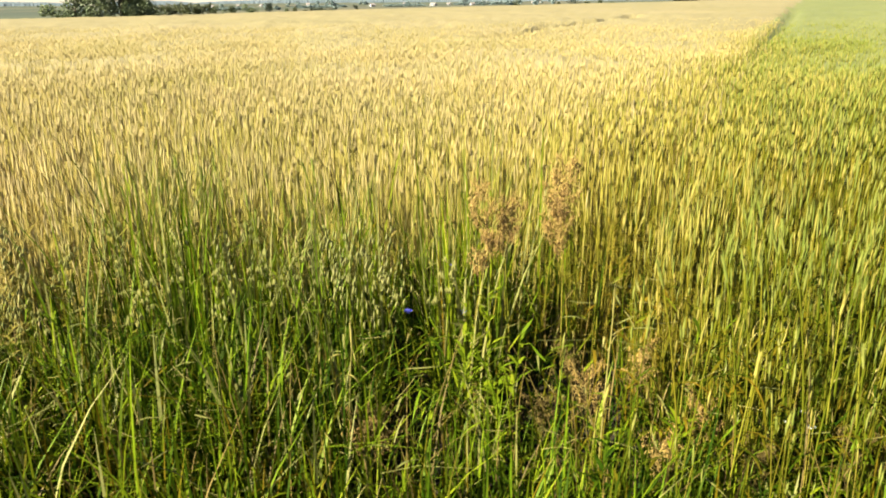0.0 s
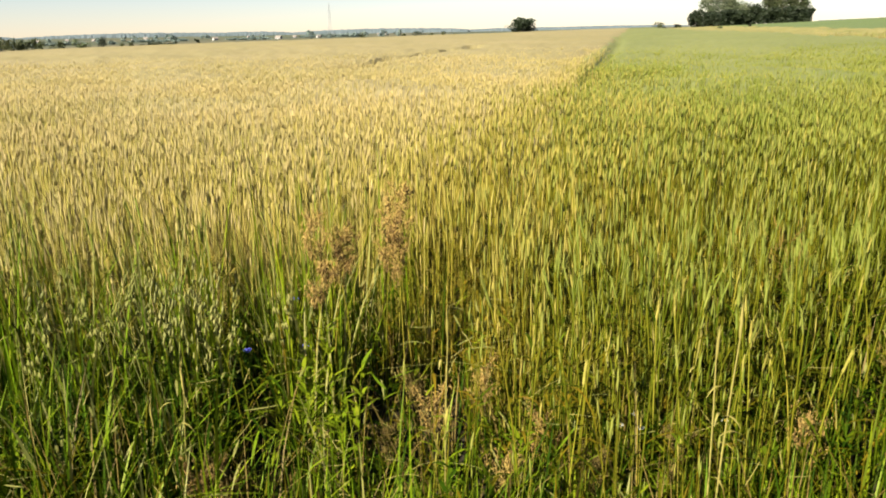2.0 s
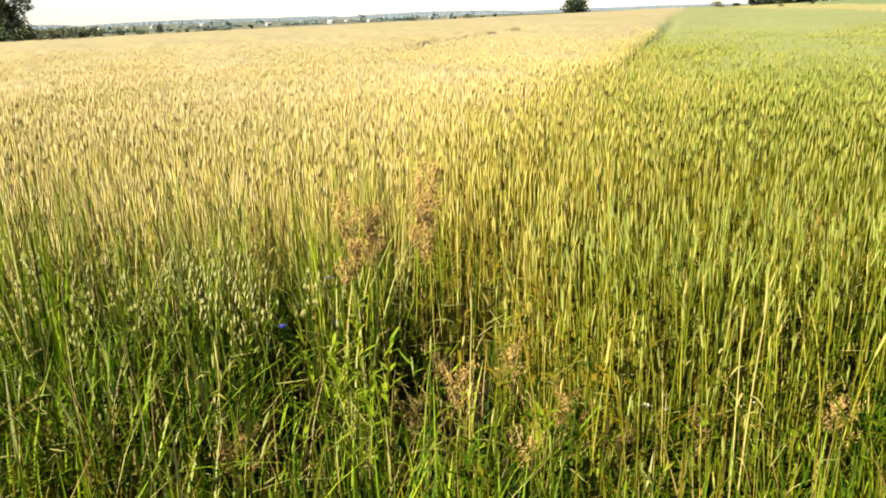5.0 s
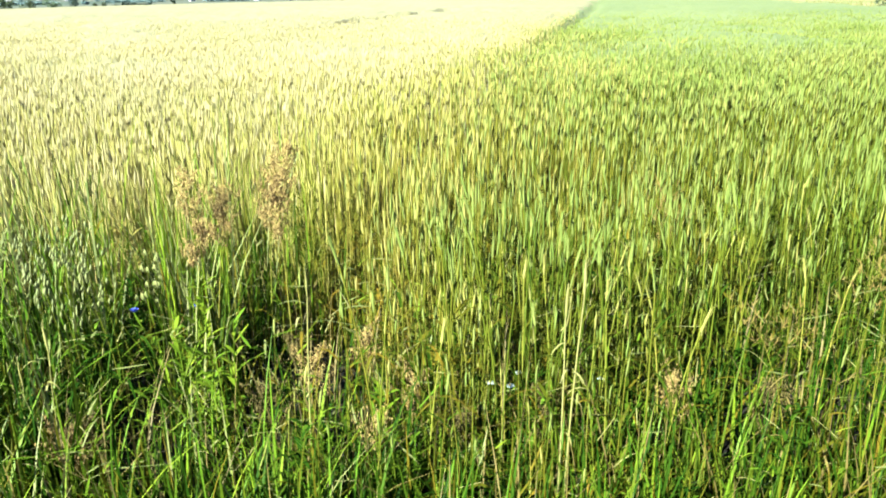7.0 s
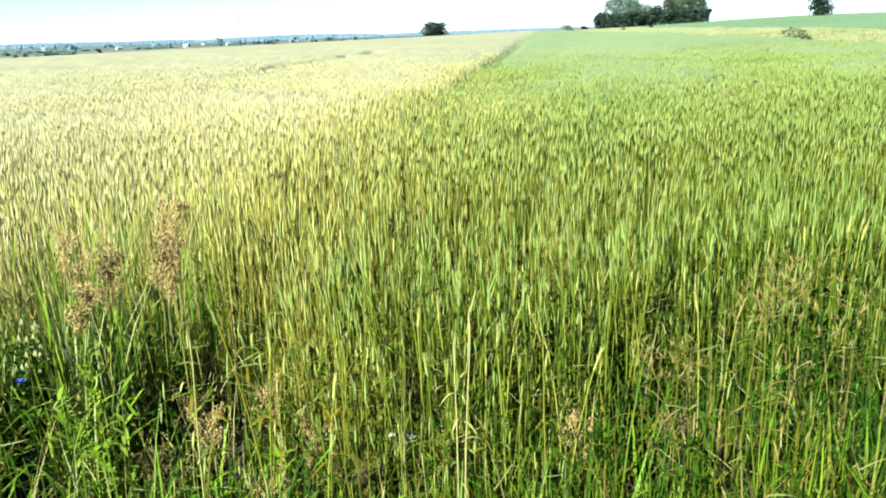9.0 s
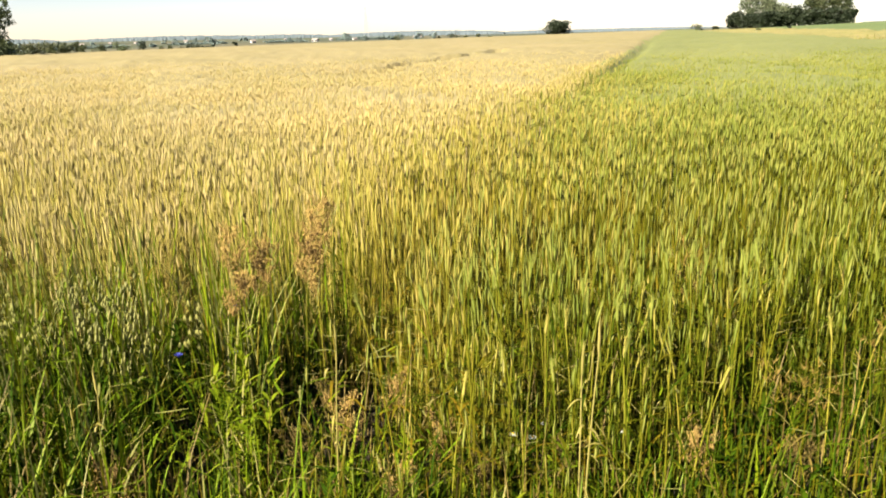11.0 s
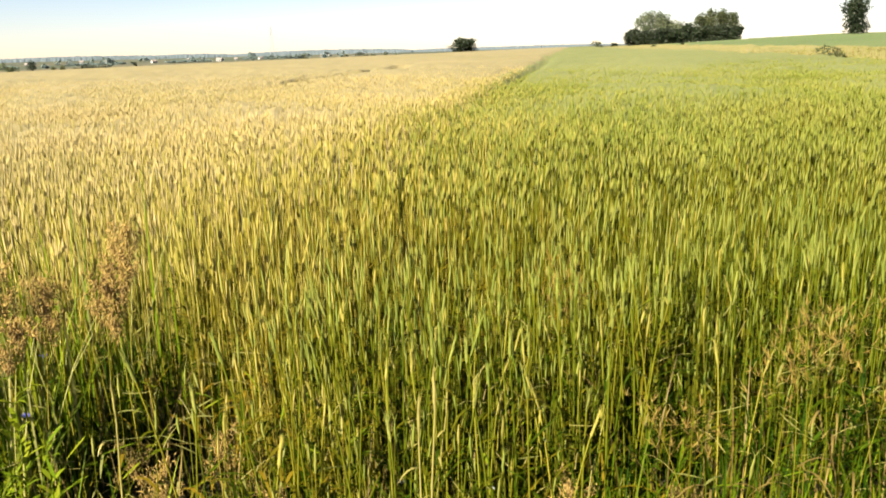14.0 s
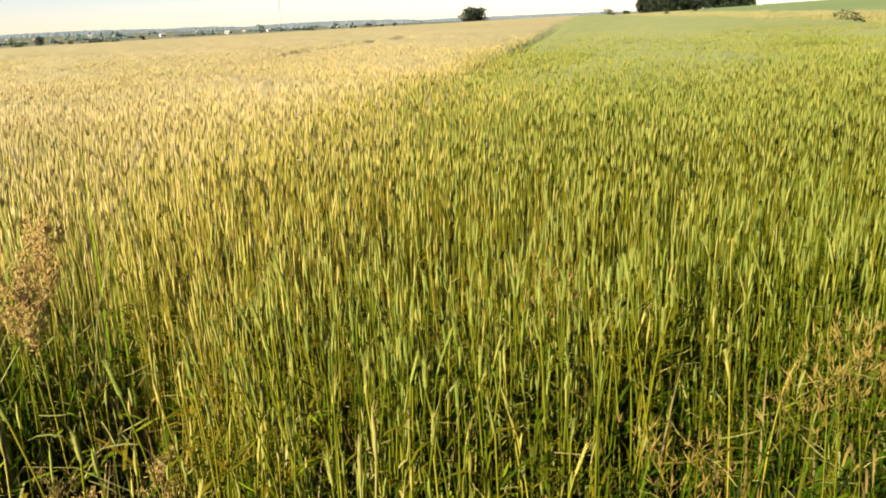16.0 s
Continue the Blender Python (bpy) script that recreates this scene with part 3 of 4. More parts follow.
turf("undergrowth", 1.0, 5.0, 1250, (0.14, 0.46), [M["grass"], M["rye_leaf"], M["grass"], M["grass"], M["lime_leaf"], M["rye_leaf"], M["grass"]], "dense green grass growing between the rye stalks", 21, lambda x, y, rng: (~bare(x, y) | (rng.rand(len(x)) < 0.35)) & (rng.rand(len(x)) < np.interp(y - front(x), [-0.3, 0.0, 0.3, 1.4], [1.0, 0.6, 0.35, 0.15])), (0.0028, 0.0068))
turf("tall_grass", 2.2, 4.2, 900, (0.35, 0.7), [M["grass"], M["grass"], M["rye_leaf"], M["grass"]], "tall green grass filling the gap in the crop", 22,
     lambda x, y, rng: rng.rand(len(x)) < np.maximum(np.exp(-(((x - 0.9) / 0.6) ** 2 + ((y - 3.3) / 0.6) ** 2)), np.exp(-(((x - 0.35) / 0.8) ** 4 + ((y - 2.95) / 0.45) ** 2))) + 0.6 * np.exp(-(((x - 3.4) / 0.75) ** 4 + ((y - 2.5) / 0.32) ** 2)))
turf("oat_grass", 2.6, 4.0, 1800, (0.64, 1.0), [M["lime_leaf"], M["pale_grass"], M["lime_leaf"], M["rye_leaf"], M["lime_leaf"], M["pale_grass"]], "tall upright green grass in front of the ripe crop", 27,
     lambda x, y, rng: (rng.rand(len(x)) < 0.85 * np.exp(-(((x - 0.42) / 0.9) ** 6 + ((y - 3.36) / 0.33) ** 2))) & (waves(x, y, 0.5, 31) > -0.25), (0.0024, 0.0052), 0.12)
turf("arching_grass", 1.9, 3.0, 1700, (0.3, 0.62), [M["lime_leaf"], M["grass"], M["lime_leaf"], M["pale_grass"], M["rye_leaf"], M["lime_leaf"], M["pale_grass"]], "long arching green grass on the verge of the crop", 29,
     lambda x, y, rng: (rng.rand(len(x)) < smooth(-1.6, -0.6, x) * (1 - smooth(0.35, 0.95, x)) * np.exp(-((y - 2.55) / 0.35) ** 2)) & (waves(x, y, 0.5, 35) > -0.1), (0.0034, 0.0076), 0.3)
turf("foot_grass", 1.8, 2.8, 1300, (0.18, 0.42), [M["grass"], M["rye_leaf"], M["grass"], M["lime_leaf"]], "low dark green grass tufts along the foot of the rye", 33,
     lambda x, y, rng: (rng.rand(len(x)) < smooth(0.9, 1.5, x) * np.exp(-((y - 2.35) / 0.28) ** 2)) & (waves(x, y, 0.5, 36) > -0.1), (0.0028, 0.0058), 0.3)
turf("yellow_tufts", 2.1, 2.9, 1000, (0.25, 0.56), [M["lime_leaf"], M["pale_grass"], M["lime_leaf"], M["rye_leaf"]], "yellow-green grass tufts in front of the gap", 37,
     lambda x, y, rng: (rng.rand(len(x)) < np.exp(-(((x - 1.22) / 0.55) ** 4 + ((y - 2.42) / 0.2) ** 2))) & (waves(x, y, 0.4, 38) > -0.1), (0.0022, 0.0048), 0.22)
turf("dry_grass", 1.6, 4.0, 150, (0.15, 0.6), [M["dry_grass"]], "dry brown grass blades among the green", 23)
turf("fallow_tufts", 9.0, 60.0, 15, (0.3, 0.75), [M["pale_grass"], M["dry_grass"], M["pale_grass"]], "pale rough grass tufts on the fallow strip", 24,
     lambda x, y, rng: (across(x, y) > strip_end(y) + 0.1) & (across(x, y) < 27), (0.01, 0.02))


def fallen_straw():
    """Broken and leaning stalks caught between the plants at the edge."""
    rng = np.random.RandomState(26)
    n = 2600
    x, y = rng.uniform(-0.6, 4.6, n), rng.uniform(2.0, 4.0, n)
    z = land(x, y) + rng.uniform(0.12, 0.6, n) * np.clip((y - 1.6) / 1.2, 0.3, 1)
    a, tilt = rng.uniform(0, 6.28, n), rng.normal(0, 0.45, n)
    way = np.stack([np.cos(a) * np.cos(tilt), np.sin(a) * np.cos(tilt), np.sin(tilt)], -1)
    s = np.linspace(-0.5, 0.5, 4)[None, :, None]
    size = rng.uniform(0.03, 0.11, n)[:, None, None]
    p = np.stack([x, y, z], -1)[:, None] + way[:, None] * size * s - np.array([0, 0, 1.0]) * size * s ** 2 * rng.uniform(-0.2, 0.6, n)[:, None, None]
    b = Batch()
    half = n // 3
    tubes(b, p[:half], np.full((half, 4), 0.0017), 4, 0)
    for lo, hi, m in ((half, 2 * half, 1), (2 * half, n, 2)):
        blades(b, p[lo:hi], np.array([0.5, 1.0, 0.8, 0.1])[None] * rng.uniform(0.0025, 0.005, hi - lo)[:, None], np.cross(way[lo:hi], (0, 0, 1.0)), m)
    stuff("fallen_straw", b, [M["straw"], M["pale_grass"], M["lime_leaf"]], "bent and broken pale stalks caught among the plants", "straw")


fallen_straw()


def closing_plants():
    """The verge behind the walker and the crop to either side, thinner than the stand in front."""
    rng = np.random.RandomState(91)
    n = 22000
    x, y = rng.uniform(-7, 11, n), rng.uniform(-5, 2.6, n)
    away = ((x < -0.6) | (x > 4.4) | (y < 0.9)) & (y < front(x) - 0.2)
    x, y = x[away], y[away]
    n = len(x)
    size = rng.uniform(0.06, 0.28, n) * (1 + 0.4 * waves(x, y, 1.5, 92))
    out = sides_of(n, rng)
    s = np.linspace(0, 1, 4)[None, :, None]
    p = np.stack([x, y, land(x, y)], -1)[:, None] + UP * size[:, None, None] * (s - 0.3 * s ** 2) + out[:, None] * size[:, None, None] * 0.5 * s ** 2
    b = Batch()
    for m in range(3):
        g = np.arange(n) % 3 == m
        blades(b, p[g], np.array([0.8, 1.0, 0.7, 0.06])[None] * rng.uniform(0.004, 0.008, g.sum())[:, None], np.cross(out[g], (0, 0, 1.0)), m)
    stuff("verge_grass", b, [M["grass"], M["lime_leaf"], M["dry_grass"]], "short trodden green grass on the field's verge", "grass")
    for name, west, mats, label in (("ripe_rye", True, ["gold_stem", "gold_ear", "gold_leaf"], "ripening golden rye running on along the field's edge"), ("green_rye", False, ["green_stem", "green_ear", "rye_leaf"], "green rye running on along the field's edge")):
        n = 26000
        x, y = rng.uniform(-9, 13, n), rng.uniform(2.6, 9, n)
        half = 2.3 + 0.8 * (y - 0.7)
        side = (x < 2.0 - half) if west else (x > 2.0 + half) & (across(x, y) < strip_end(y))
        keep = side & (y > front(x))
        b = Batch()
        crop(b, x[keep], y[keep], stand_height(x[keep], y[keep], rng), 1, rng, 1, west)
        stuff(name, b, [M[m] for m in mats], label, "rye")


UP = np.array([0, 0, 1.0])
closing_plants()


# ---- single plants at the field's edge ----


def one(path, radii, sides=5, spin=0.3):
    b = Batch()
    tubes(b, np.asarray(path, float)[None], np.asarray(radii, float)[None], sides, spin=spin)
    return b


def leaf_batch(rng, start, out, size, width, droop, k=6):
    s = np.linspace(0, 1, k)[None, :, None]
    p = np.asarray(start, float)[None, None] + out[None, None] * size * 0.8 * s + UP * size * (0.75 * s - droop * s ** 2)
    b = Batch()
    blades(b, p, np.interp(np.linspace(0, 1, k), [0, 0.3, 0.7, 1.0], [0.5, 1.0, 0.75, 0.05])[None] * width, np.cross(out, UP)[None], 0, 0.25)
    return b


def rye_plant(seed, height, ripe):
    """One rye plant: stalk with its nodes, ear with husks and awns, two or three leaves."""
    rng = np.random.RandomState(seed)
    ob = thing("rye_plant", pose(0, 0, 0), "ripe straw-coloured rye plant at the field's edge" if ripe else "green rye plant with a slender upright ear", "rye plant", "rye plants at the field's edge")
    length = rng.uniform(0.06, 0.09)
    lean = np.array([rng.normal(0, 0.05), rng.normal(0, 0.05), 0]) * height
    k = 9
    s = np.linspace(0, 1, k)
    path = UP * ((height - length) * s)[:, None] + lean * (s ** 2.2)[:, None]
    r = np.interp(s, [0, 1], [0.0025, 0.0017]) * (1 + 0.35 * (np.arange(k) % 3 == 2))
    part("stem", one(path, r), M["yellow_stem" if ripe else "green_stem"], ob)
    way = path[-1] - path[-2] + np.array([*rng.normal(0, 0.012, 2), 0])
    way = way / np.linalg.norm(way)
    b = Batch()
    ears(b, path[-1][None], np.array([length]), way[None], 0, 0, rng, 5, 14)
    for side in (-1, 1):  # the two rows of grains
        for i in range(9):
            foot = path[-1] + way * length * (0.06 + 0.1 * i)
            out = np.array([side, 0.25 * side, 0]) * 0.003
            seed_path = np.stack([foot, foot + out + way * 0.005, foot + out * 0.9 + way * 0.012])
            tubes(b, seed_path[None], np.array([[0.001, 0.0022, 0.0004]]), 4, spin=0.2)
    part("ear", b, M["yellow_ear" if ripe else "green_ear"], ob)
    for i in range(rng.randint(2, 4)):
        f = rng.uniform(0.2, 0.85)
        a = rng.uniform(0, 6.28)
        start = UP * (height - length) * f + lean * f ** 2.2
        part("leaf", leaf_batch(rng, start, np.array([math.cos(a), math.sin(a), 0]), rng.uniform(0.1, 0.22), 0.004, rng.uniform(0.2, 1.1)), M["rye_leaf"], ob)
    return ob


def grow_rye():
    rng = np.random.RandomState(61)
    kinds = [rye_plant(100 + i, h, i % 6 == 0) for i, h in enumerate((0.66, 0.72, 0.78, 0.82, 0.86, 0.9, 0.76, 0.84, 0.7, 0.93, 0.88, 0.8))]
    used = set()
    count = 0
    while count < 270:
        x, y = rng.uniform(-0.3, 4.2), rng.uniform(2.1, 3.6)
        d = y - float(front(x))
        if hollow(x, y) or not -0.25 < d < 0.6 or rng.rand() > np.interp(d, [-0.25, 0.1, 0.6], [0.2, 0.8, 1.0]):
            continue
        if min(math.hypot(x - 1.42, y - 2.7), math.hypot(x - 1.52, y - 3.0), math.hypot(x - 3.4, y - 2.9), math.hypot(x - 3.3, y - 2.55)) < 0.42 and rng.rand() < 0.9:
            continue
        i = rng.randint(len(kinds))
        m = pose(x, y, float(land(x, y)), rng.normal(0, 1.6), rng.normal(0, 1.6), rng.uniform(0, 360))
        if i in used:
            copy_thing(kinds[i], m)
        else:
            kinds[i].matrix_basis = m
            used.add(i)
        count += 1


grow_rye()


def seed_cluster(b, rng, path, count, size, spread):
    """Small papery seeds crowded round a branch."""
    path = np.asarray(path, float)
    f = rng.rand(count) * (len(path) - 1)
    i = f.astype(int)
    p = path[i] + (path[i + 1] - path[i]) * (f - i)[:, None] + rng.normal(0, spread, (count, 3))
    a = rng.normal(0, 0.7, (count, 3)) + UP
    a /= np.linalg.norm(a, axis=1)[:, None]
    c = np.cross(a, rng.normal(0, 1, (count, 3)))
    c /= np.linalg.norm(c, axis=1)[:, None]
    c *= 0.3
    d = np.cross(a, c)
    s = (size * rng.uniform(0.7, 2.0, count))[:, None]
    v = np.stack([p - a * s, p - c * s * 0.6, p + c * s * 0.3 + d * s * 0.5, p + c * s * 0.3 - d * s * 0.5, p + a * s], 1)
    k = np.arange(count)[:, None] * 5
    t = np.concatenate([k + np.array([[0, 1, 2]]), k + np.array([[0, 2, 3]]), k + np.array([[0, 3, 1]]), k + np.array([[4, 2, 1]]), k + np.array([[4, 3, 2]]), k + np.array([[4, 1, 3]])])
    b.add(v, tris=t)


def sorrel(x, y, height, seed, mat="rust", label="rust-brown sorrel plant gone to seed in the crop", branches=9, spread=0.13, low=0.5):
    rng = np.random.RandomState(seed)
    ob = thing("sorrel_plant", pose(x, y, float(land(x, y)), 0, 0, rng.uniform(0, 360)), label, "sorrel", "seeding sorrel plants")
    s = np.linspace(0, 1, 7)
    lean = np.array([*rng.normal(0, 0.05, 2), 0])
    path = UP * (height * s)[:, None] + lean * (s ** 2)[:, None]
    part("stem", one(path, np.linspace(0.0024, 0.001, 7)), M["yellow_stem"], ob)
    top = Batch()
    seed_cluster(top, rng, path[5:], 100, 0.0072, 0.0085)
    part("seed_head", top, M[mat], ob)
    for i in range(branches):
        f = low + (0.95 - low) * (i + rng.rand()) / branches
        a = 2.4 * i + rng.rand()
        foot = np.array([np.interp(f, s, path[:, c]) for c in range(3)])
        reach = spread * rng.uniform(0.6, 1.1) * (1.5 - f)
        u = np.linspace(0, 1, 5)[:, None]
        p = foot + np.array([math.cos(a), math.sin(a), 0]) * reach * u + UP * reach * 1.5 * u ** 1.3
        b = one(p, np.linspace(0.0013, 0.0006, 5), 3)
        seed_cluster(b, rng, p[1:], 74, 0.0062, 0.0085)
        part("panicle", b, M[mat], ob)
    for i in range(4):
        a = rng.uniform(0, 6.28)
        part("leaf", leaf_batch(rng, UP * height * rng.uniform(0.05, 0.35), np.array([math.cos(a), math.sin(a), 0]), rng.uniform(0.1, 0.18), 0.011, 0.8), M["grass"], ob)
    return ob


for n, (x, y, h) in enumerate(((1.41, 3.19, 1.06), (1.47, 3.24, 1.0), (1.36, 3.14, 0.95), (1.22, 3.06, 0.98), (1.17, 3.1, 0.92), (1.26, 3.12, 0.88), (1.44, 3.12, 0.9), (1.1, 3.05, 0.82))):
    sorrel(x, y, h, 300 + n, "rust", branches=7, spread=0.085, low=0.76)


def dry_panicle(x, y, height, seed):
    """A dried-out grass with a loose feathery head of pointed husks."""
    rng = np.random.RandomState(seed)
    ob = thing("dry_grass_plant", pose(x, y, float(land(x, y)), 0, 0, rng.uniform(0, 360)), "tan dried-out grass with a feathery head among green rye", "dry grass", "dried grasses in the rye")
    s = np.linspace(0, 1, 7)
    lean = np.array([*rng.normal(0, 0.07, 2), 0])
    path = UP * (height * (s - 0.05 * s ** 4))[:, None] + lean * (s ** 3)[:, None]
    part("stem", one(path, np.linspace(0.0019, 0.0007, 7)), M["green_stem"], ob)
    for i in range(16):
        f = 0.79 + 0.21 * (i + rng.rand()) / 16
        a = 2.4 * i + rng.normal(0, 0.3)
        foot = np.array([np.interp(f, s, path[:, c]) for c in range(3)])
        out = np.array([math.cos(a), math.sin(a), 0])
        reach = rng.uniform(0.02, 0.06) * (3.0 - 2.2 * f)
        u = np.linspace(0, 1, 4)[:, None]
        p = foot + out * reach * u + UP * reach * (1.3 * u - 0.9 * u ** 2)
        b = one(p, np.full(4, 0.0005), 3)
        for w in range(4):
            tip = p[-1] + out * rng.uniform(-0.004, 0.018) + np.array([*rng.normal(0, 0.008, 2), rng.uniform(-0.01, 0.034)])
            tubes(b, np.stack([p[-1], (p[-1] + tip) / 2, tip])[None], np.array([[0.0006, 0.0018, 0.0003]]), 3, spin=0.2 + w)
        part("spikelet", b, M["tan"], ob)
    for i in range(3):
        a = rng.uniform(0, 6.28)
        part("leaf", leaf_batch(rng, UP * height * rng.uniform(0.3, 0.7), np.array([math.cos(a), math.sin(a), 0]), rng.uniform(0.1, 0.16), 0.003, 0.9), M["dry_grass"], ob)


for n, (x, y, h) in enumerate(((3.17, 2.42, 0.93), (3.2, 2.5, 0.96), (3.27, 2.48, 0.9), (3.12, 2.38, 0.88), (3.3, 2.57, 0.93), (3.24, 2.36, 0.86), (3.14, 2.55, 0.84), (2.98, 2.5, 0.72), (2.94, 2.46, 0.66), (2.74, 3.0, 0.93), (2.78, 3.06, 0.88))):
    dry_panicle(x, y, h, 330 + n)
for n, (x, y, h) in enumerate(((1.49, 3.0, 0.4), (1.55, 2.9, 0.36), (1.42, 2.75, 0.3), (1.9, 2.75, 0.36), (2.0, 2.65, 0.33), (1.75, 2.6, 0.3), (2.3, 2.6, 0.34), (2.7, 2.7, 0.38), (0.95, 2.62, 0.3), (0.85, 2.55, 0.28), (2.95, 2.6, 0.4), (1.7, 3.0, 0.42))):
    sorrel(x, y, h, 350 + n, "rust" if n % 2 else "dry_grass", "low brown seeding sorrel in the grass", 6, 0.09)


def wild_oat(x, y, height, seed):
    rng = np.random.RandomState(seed)
    ob = thing("wild_oat", pose(x, y, float(land(x, y)), 0, 0, rng.uniform(0, 360)), "pale wild oat with drooping spikelets above green grass", "oat plant", "wild oats in the gap")
    s = np.linspace(0, 1, 8)
    lean = np.array([*rng.normal(0, 0.09, 2), 0])
    path = UP * (height * (s - 0.06 * s ** 4))[:, None] + lean * (s ** 3)[:, None]
    part("stem", one(path, np.linspace(0.002, 0.0008, 8)), M["green_stem"], ob)
    for i in range(20):
        f = 0.72 + 0.28 * (i + rng.rand()) / 20
        a = rng.uniform(0, 6.28)
        foot = np.array([np.interp(f, s, path[:, c]) for c in range(3)])
        out = np.array([math.cos(a), math.sin(a), 0])
        reach = rng.uniform(0.015, 0.045)
        u = np.linspace(0, 1, 4)[:, None]
        p = foot + out * reach * u + UP * reach * (0.8 * u - 1.1 * u ** 2)
        b = one(p, np.full(4, 0.0005), 3)
        for w in (-1, 1):  # two husks that gape
            tip = p[-1] + np.array([0.005 * w, 0.004 * w, -0.024])
            tubes(b, np.stack([p[-1], (p[-1] + tip) / 2 + np.array([0.002 * w, 0, 0]), tip])[None], np.array([[0.001, 0.004, 0.0004]]), 4, spin=0.2)
        part("spikelet", b, M["oat_husk"], ob)
    for i in range(3):
        a = rng.uniform(0, 6.28)
        part("leaf", leaf_batch(rng, UP * height * rng.uniform(0.2, 0.55), np.array([math.cos(a), math.sin(a), 0]), rng.uniform(0.18, 0.3), 0.005, 0.7), M["grass"], ob)


for n, (x, y, h) in enumerate(((0.94, 2.85, 0.93), (0.9, 2.92, 0.9), (0.97, 2.9, 0.85), (0.72, 2.85, 0.84), (0.76, 2.88, 0.88), (0.66, 2.95, 0.85), (0.45, 2.9, 0.86), (0.5, 2.85, 0.8), (0.38, 2.98, 0.84), (0.84, 2.8, 0.78), (0.55, 3.05, 0.86), (0.1, 2.85, 0.85), (-0.1, 2.95, 0.85), (0.2, 3.0, 0.82), (-0.3, 2.8, 0.8), (-0.5, 2.9, 0.84), (0.0, 2.7, 0.74), (-0.2, 2.65, 0.7), (0.3, 2.75, 0.76), (-0.45, 2.7, 0.72), (1.0, 2.95, 0.84), (0.8, 3.0, 0.9))):
    wild_oat(x, y, h, 400 + n)


def cornflower(x, y, height, seed):
    rng = np.random.RandomState(seed)
    ob = thing("cornflower", pose(x, y, float(land(x, y)), 0, 0, rng.uniform(0, 360)), "blue cornflower in bloom among the grass", "cornflower", "cornflowers in the gap")
    s = np.linspace(0, 1, 6)
    path = UP * (height * s)[:, None] + np.array([0.03, 0.02, 0]) * (s ** 2)[:, None]
    part("stem", one(path, np.linspace(0.002, 0.0013, 6)), M["grass"], ob)
    cup = Batch()
    tubes(cup, (path[-1] + UP * np.array([0, 0.005, 0.011, 0.015])[:, None])[None], np.array([[0.002, 0.0055, 0.006, 0.004]]), 8)
    part("calyx", cup, M["grass"], ob)
    top = path[-1] + UP * 0.014
    head = Batch()
    tubes(head, (top + UP * np.array([0, 0.003, 0.006])[:, None])[None], np.array([[0.003, 0.005, 0.002]]), 8)
    head = part("flower_head", head, M["blue_petal"], ob, "blue flower head")
    for i in range(9):  # trumpet-shaped ray florets
        a = 6.28 * i / 9 + rng.normal(0, 0.1)
        out, side = np.array([math.cos(a), math.sin(a), 0]), np.array([-math.sin(a), math.cos(a), 0])
        p = np.stack([top + out * 0.003, top + out * 0.009 + UP * 0.006, top + out * 0.016 + UP * 0.009])
        b = Batch()
        blades(b, p[None], np.array([[0.001, 0.003, 0.0055]]), side[None], 0, 0.5)
        part("petal", b, M["blue_petal"], head)
    for i in range(4):
        a = rng.uniform(0, 6.28)
        part("leaf", leaf_batch(rng, UP * height * rng.uniform(0.2, 0.7), np.array([math.cos(a), math.sin(a), 0]), 0.09, 0.003, 0.5), M["grass"], ob)


for n, (x, y, h) in enumerate(((1.0, 3.62, 0.45), (1.06, 3.28, 0.4), (0.88, 3.18, 0.4))):
    cornflower(x, y, h, 420 + n)


def chamomile(x, y, height, seed):
    rng = np.random.RandomState(seed)
    ob = thing("white_flower", pose(x, y, float(land(x, y)), 0, 0, rng.uniform(0, 360)), "small white daisy-like flower low in the grass", "flower", "white flowers in the grass")
    s = np.linspace(0, 1, 5)
    path = UP * (height * s)[:, None] + np.array([0.02, -0.02, 0]) * (s ** 2)[:, None]
    part("stem", one(path, np.linspace(0.0018, 0.001, 5)), M["grass"], ob)
    disc = Batch()
    tubes(disc, (path[-1] + UP * np.array([-0.002, 0.002, 0.0055])[:, None])[None], np.array([[0.003, 0.0042, 0.0012]]), 8)
    part("disc", disc, M["yellow_disc"], ob)
    for i in range(11):
        a = 6.28 * i / 11
        out, side = np.array([math.cos(a), math.sin(a), 0]), np.array([-math.sin(a), math.cos(a), 0])
        p = np.stack([path[-1] + out * 0.003, path[-1] + out * 0.009 + UP * 0.001, path[-1] + out * 0.014 - UP * 0.002])
        b = Batch()
        blades(b, p[None], np.array([[0.0015, 0.0028, 0.0014]]), side[None])
        part("petal", b, M["white_petal"], ob)


for n, (x, y, h) in enumerate(((2.08, 2.7, 0.36), (2.15, 2.71, 0.36), (2.24, 2.95, 0.25), (2.51, 2.83, 0.3))):
    chamomile(x, y, h, 440 + n)


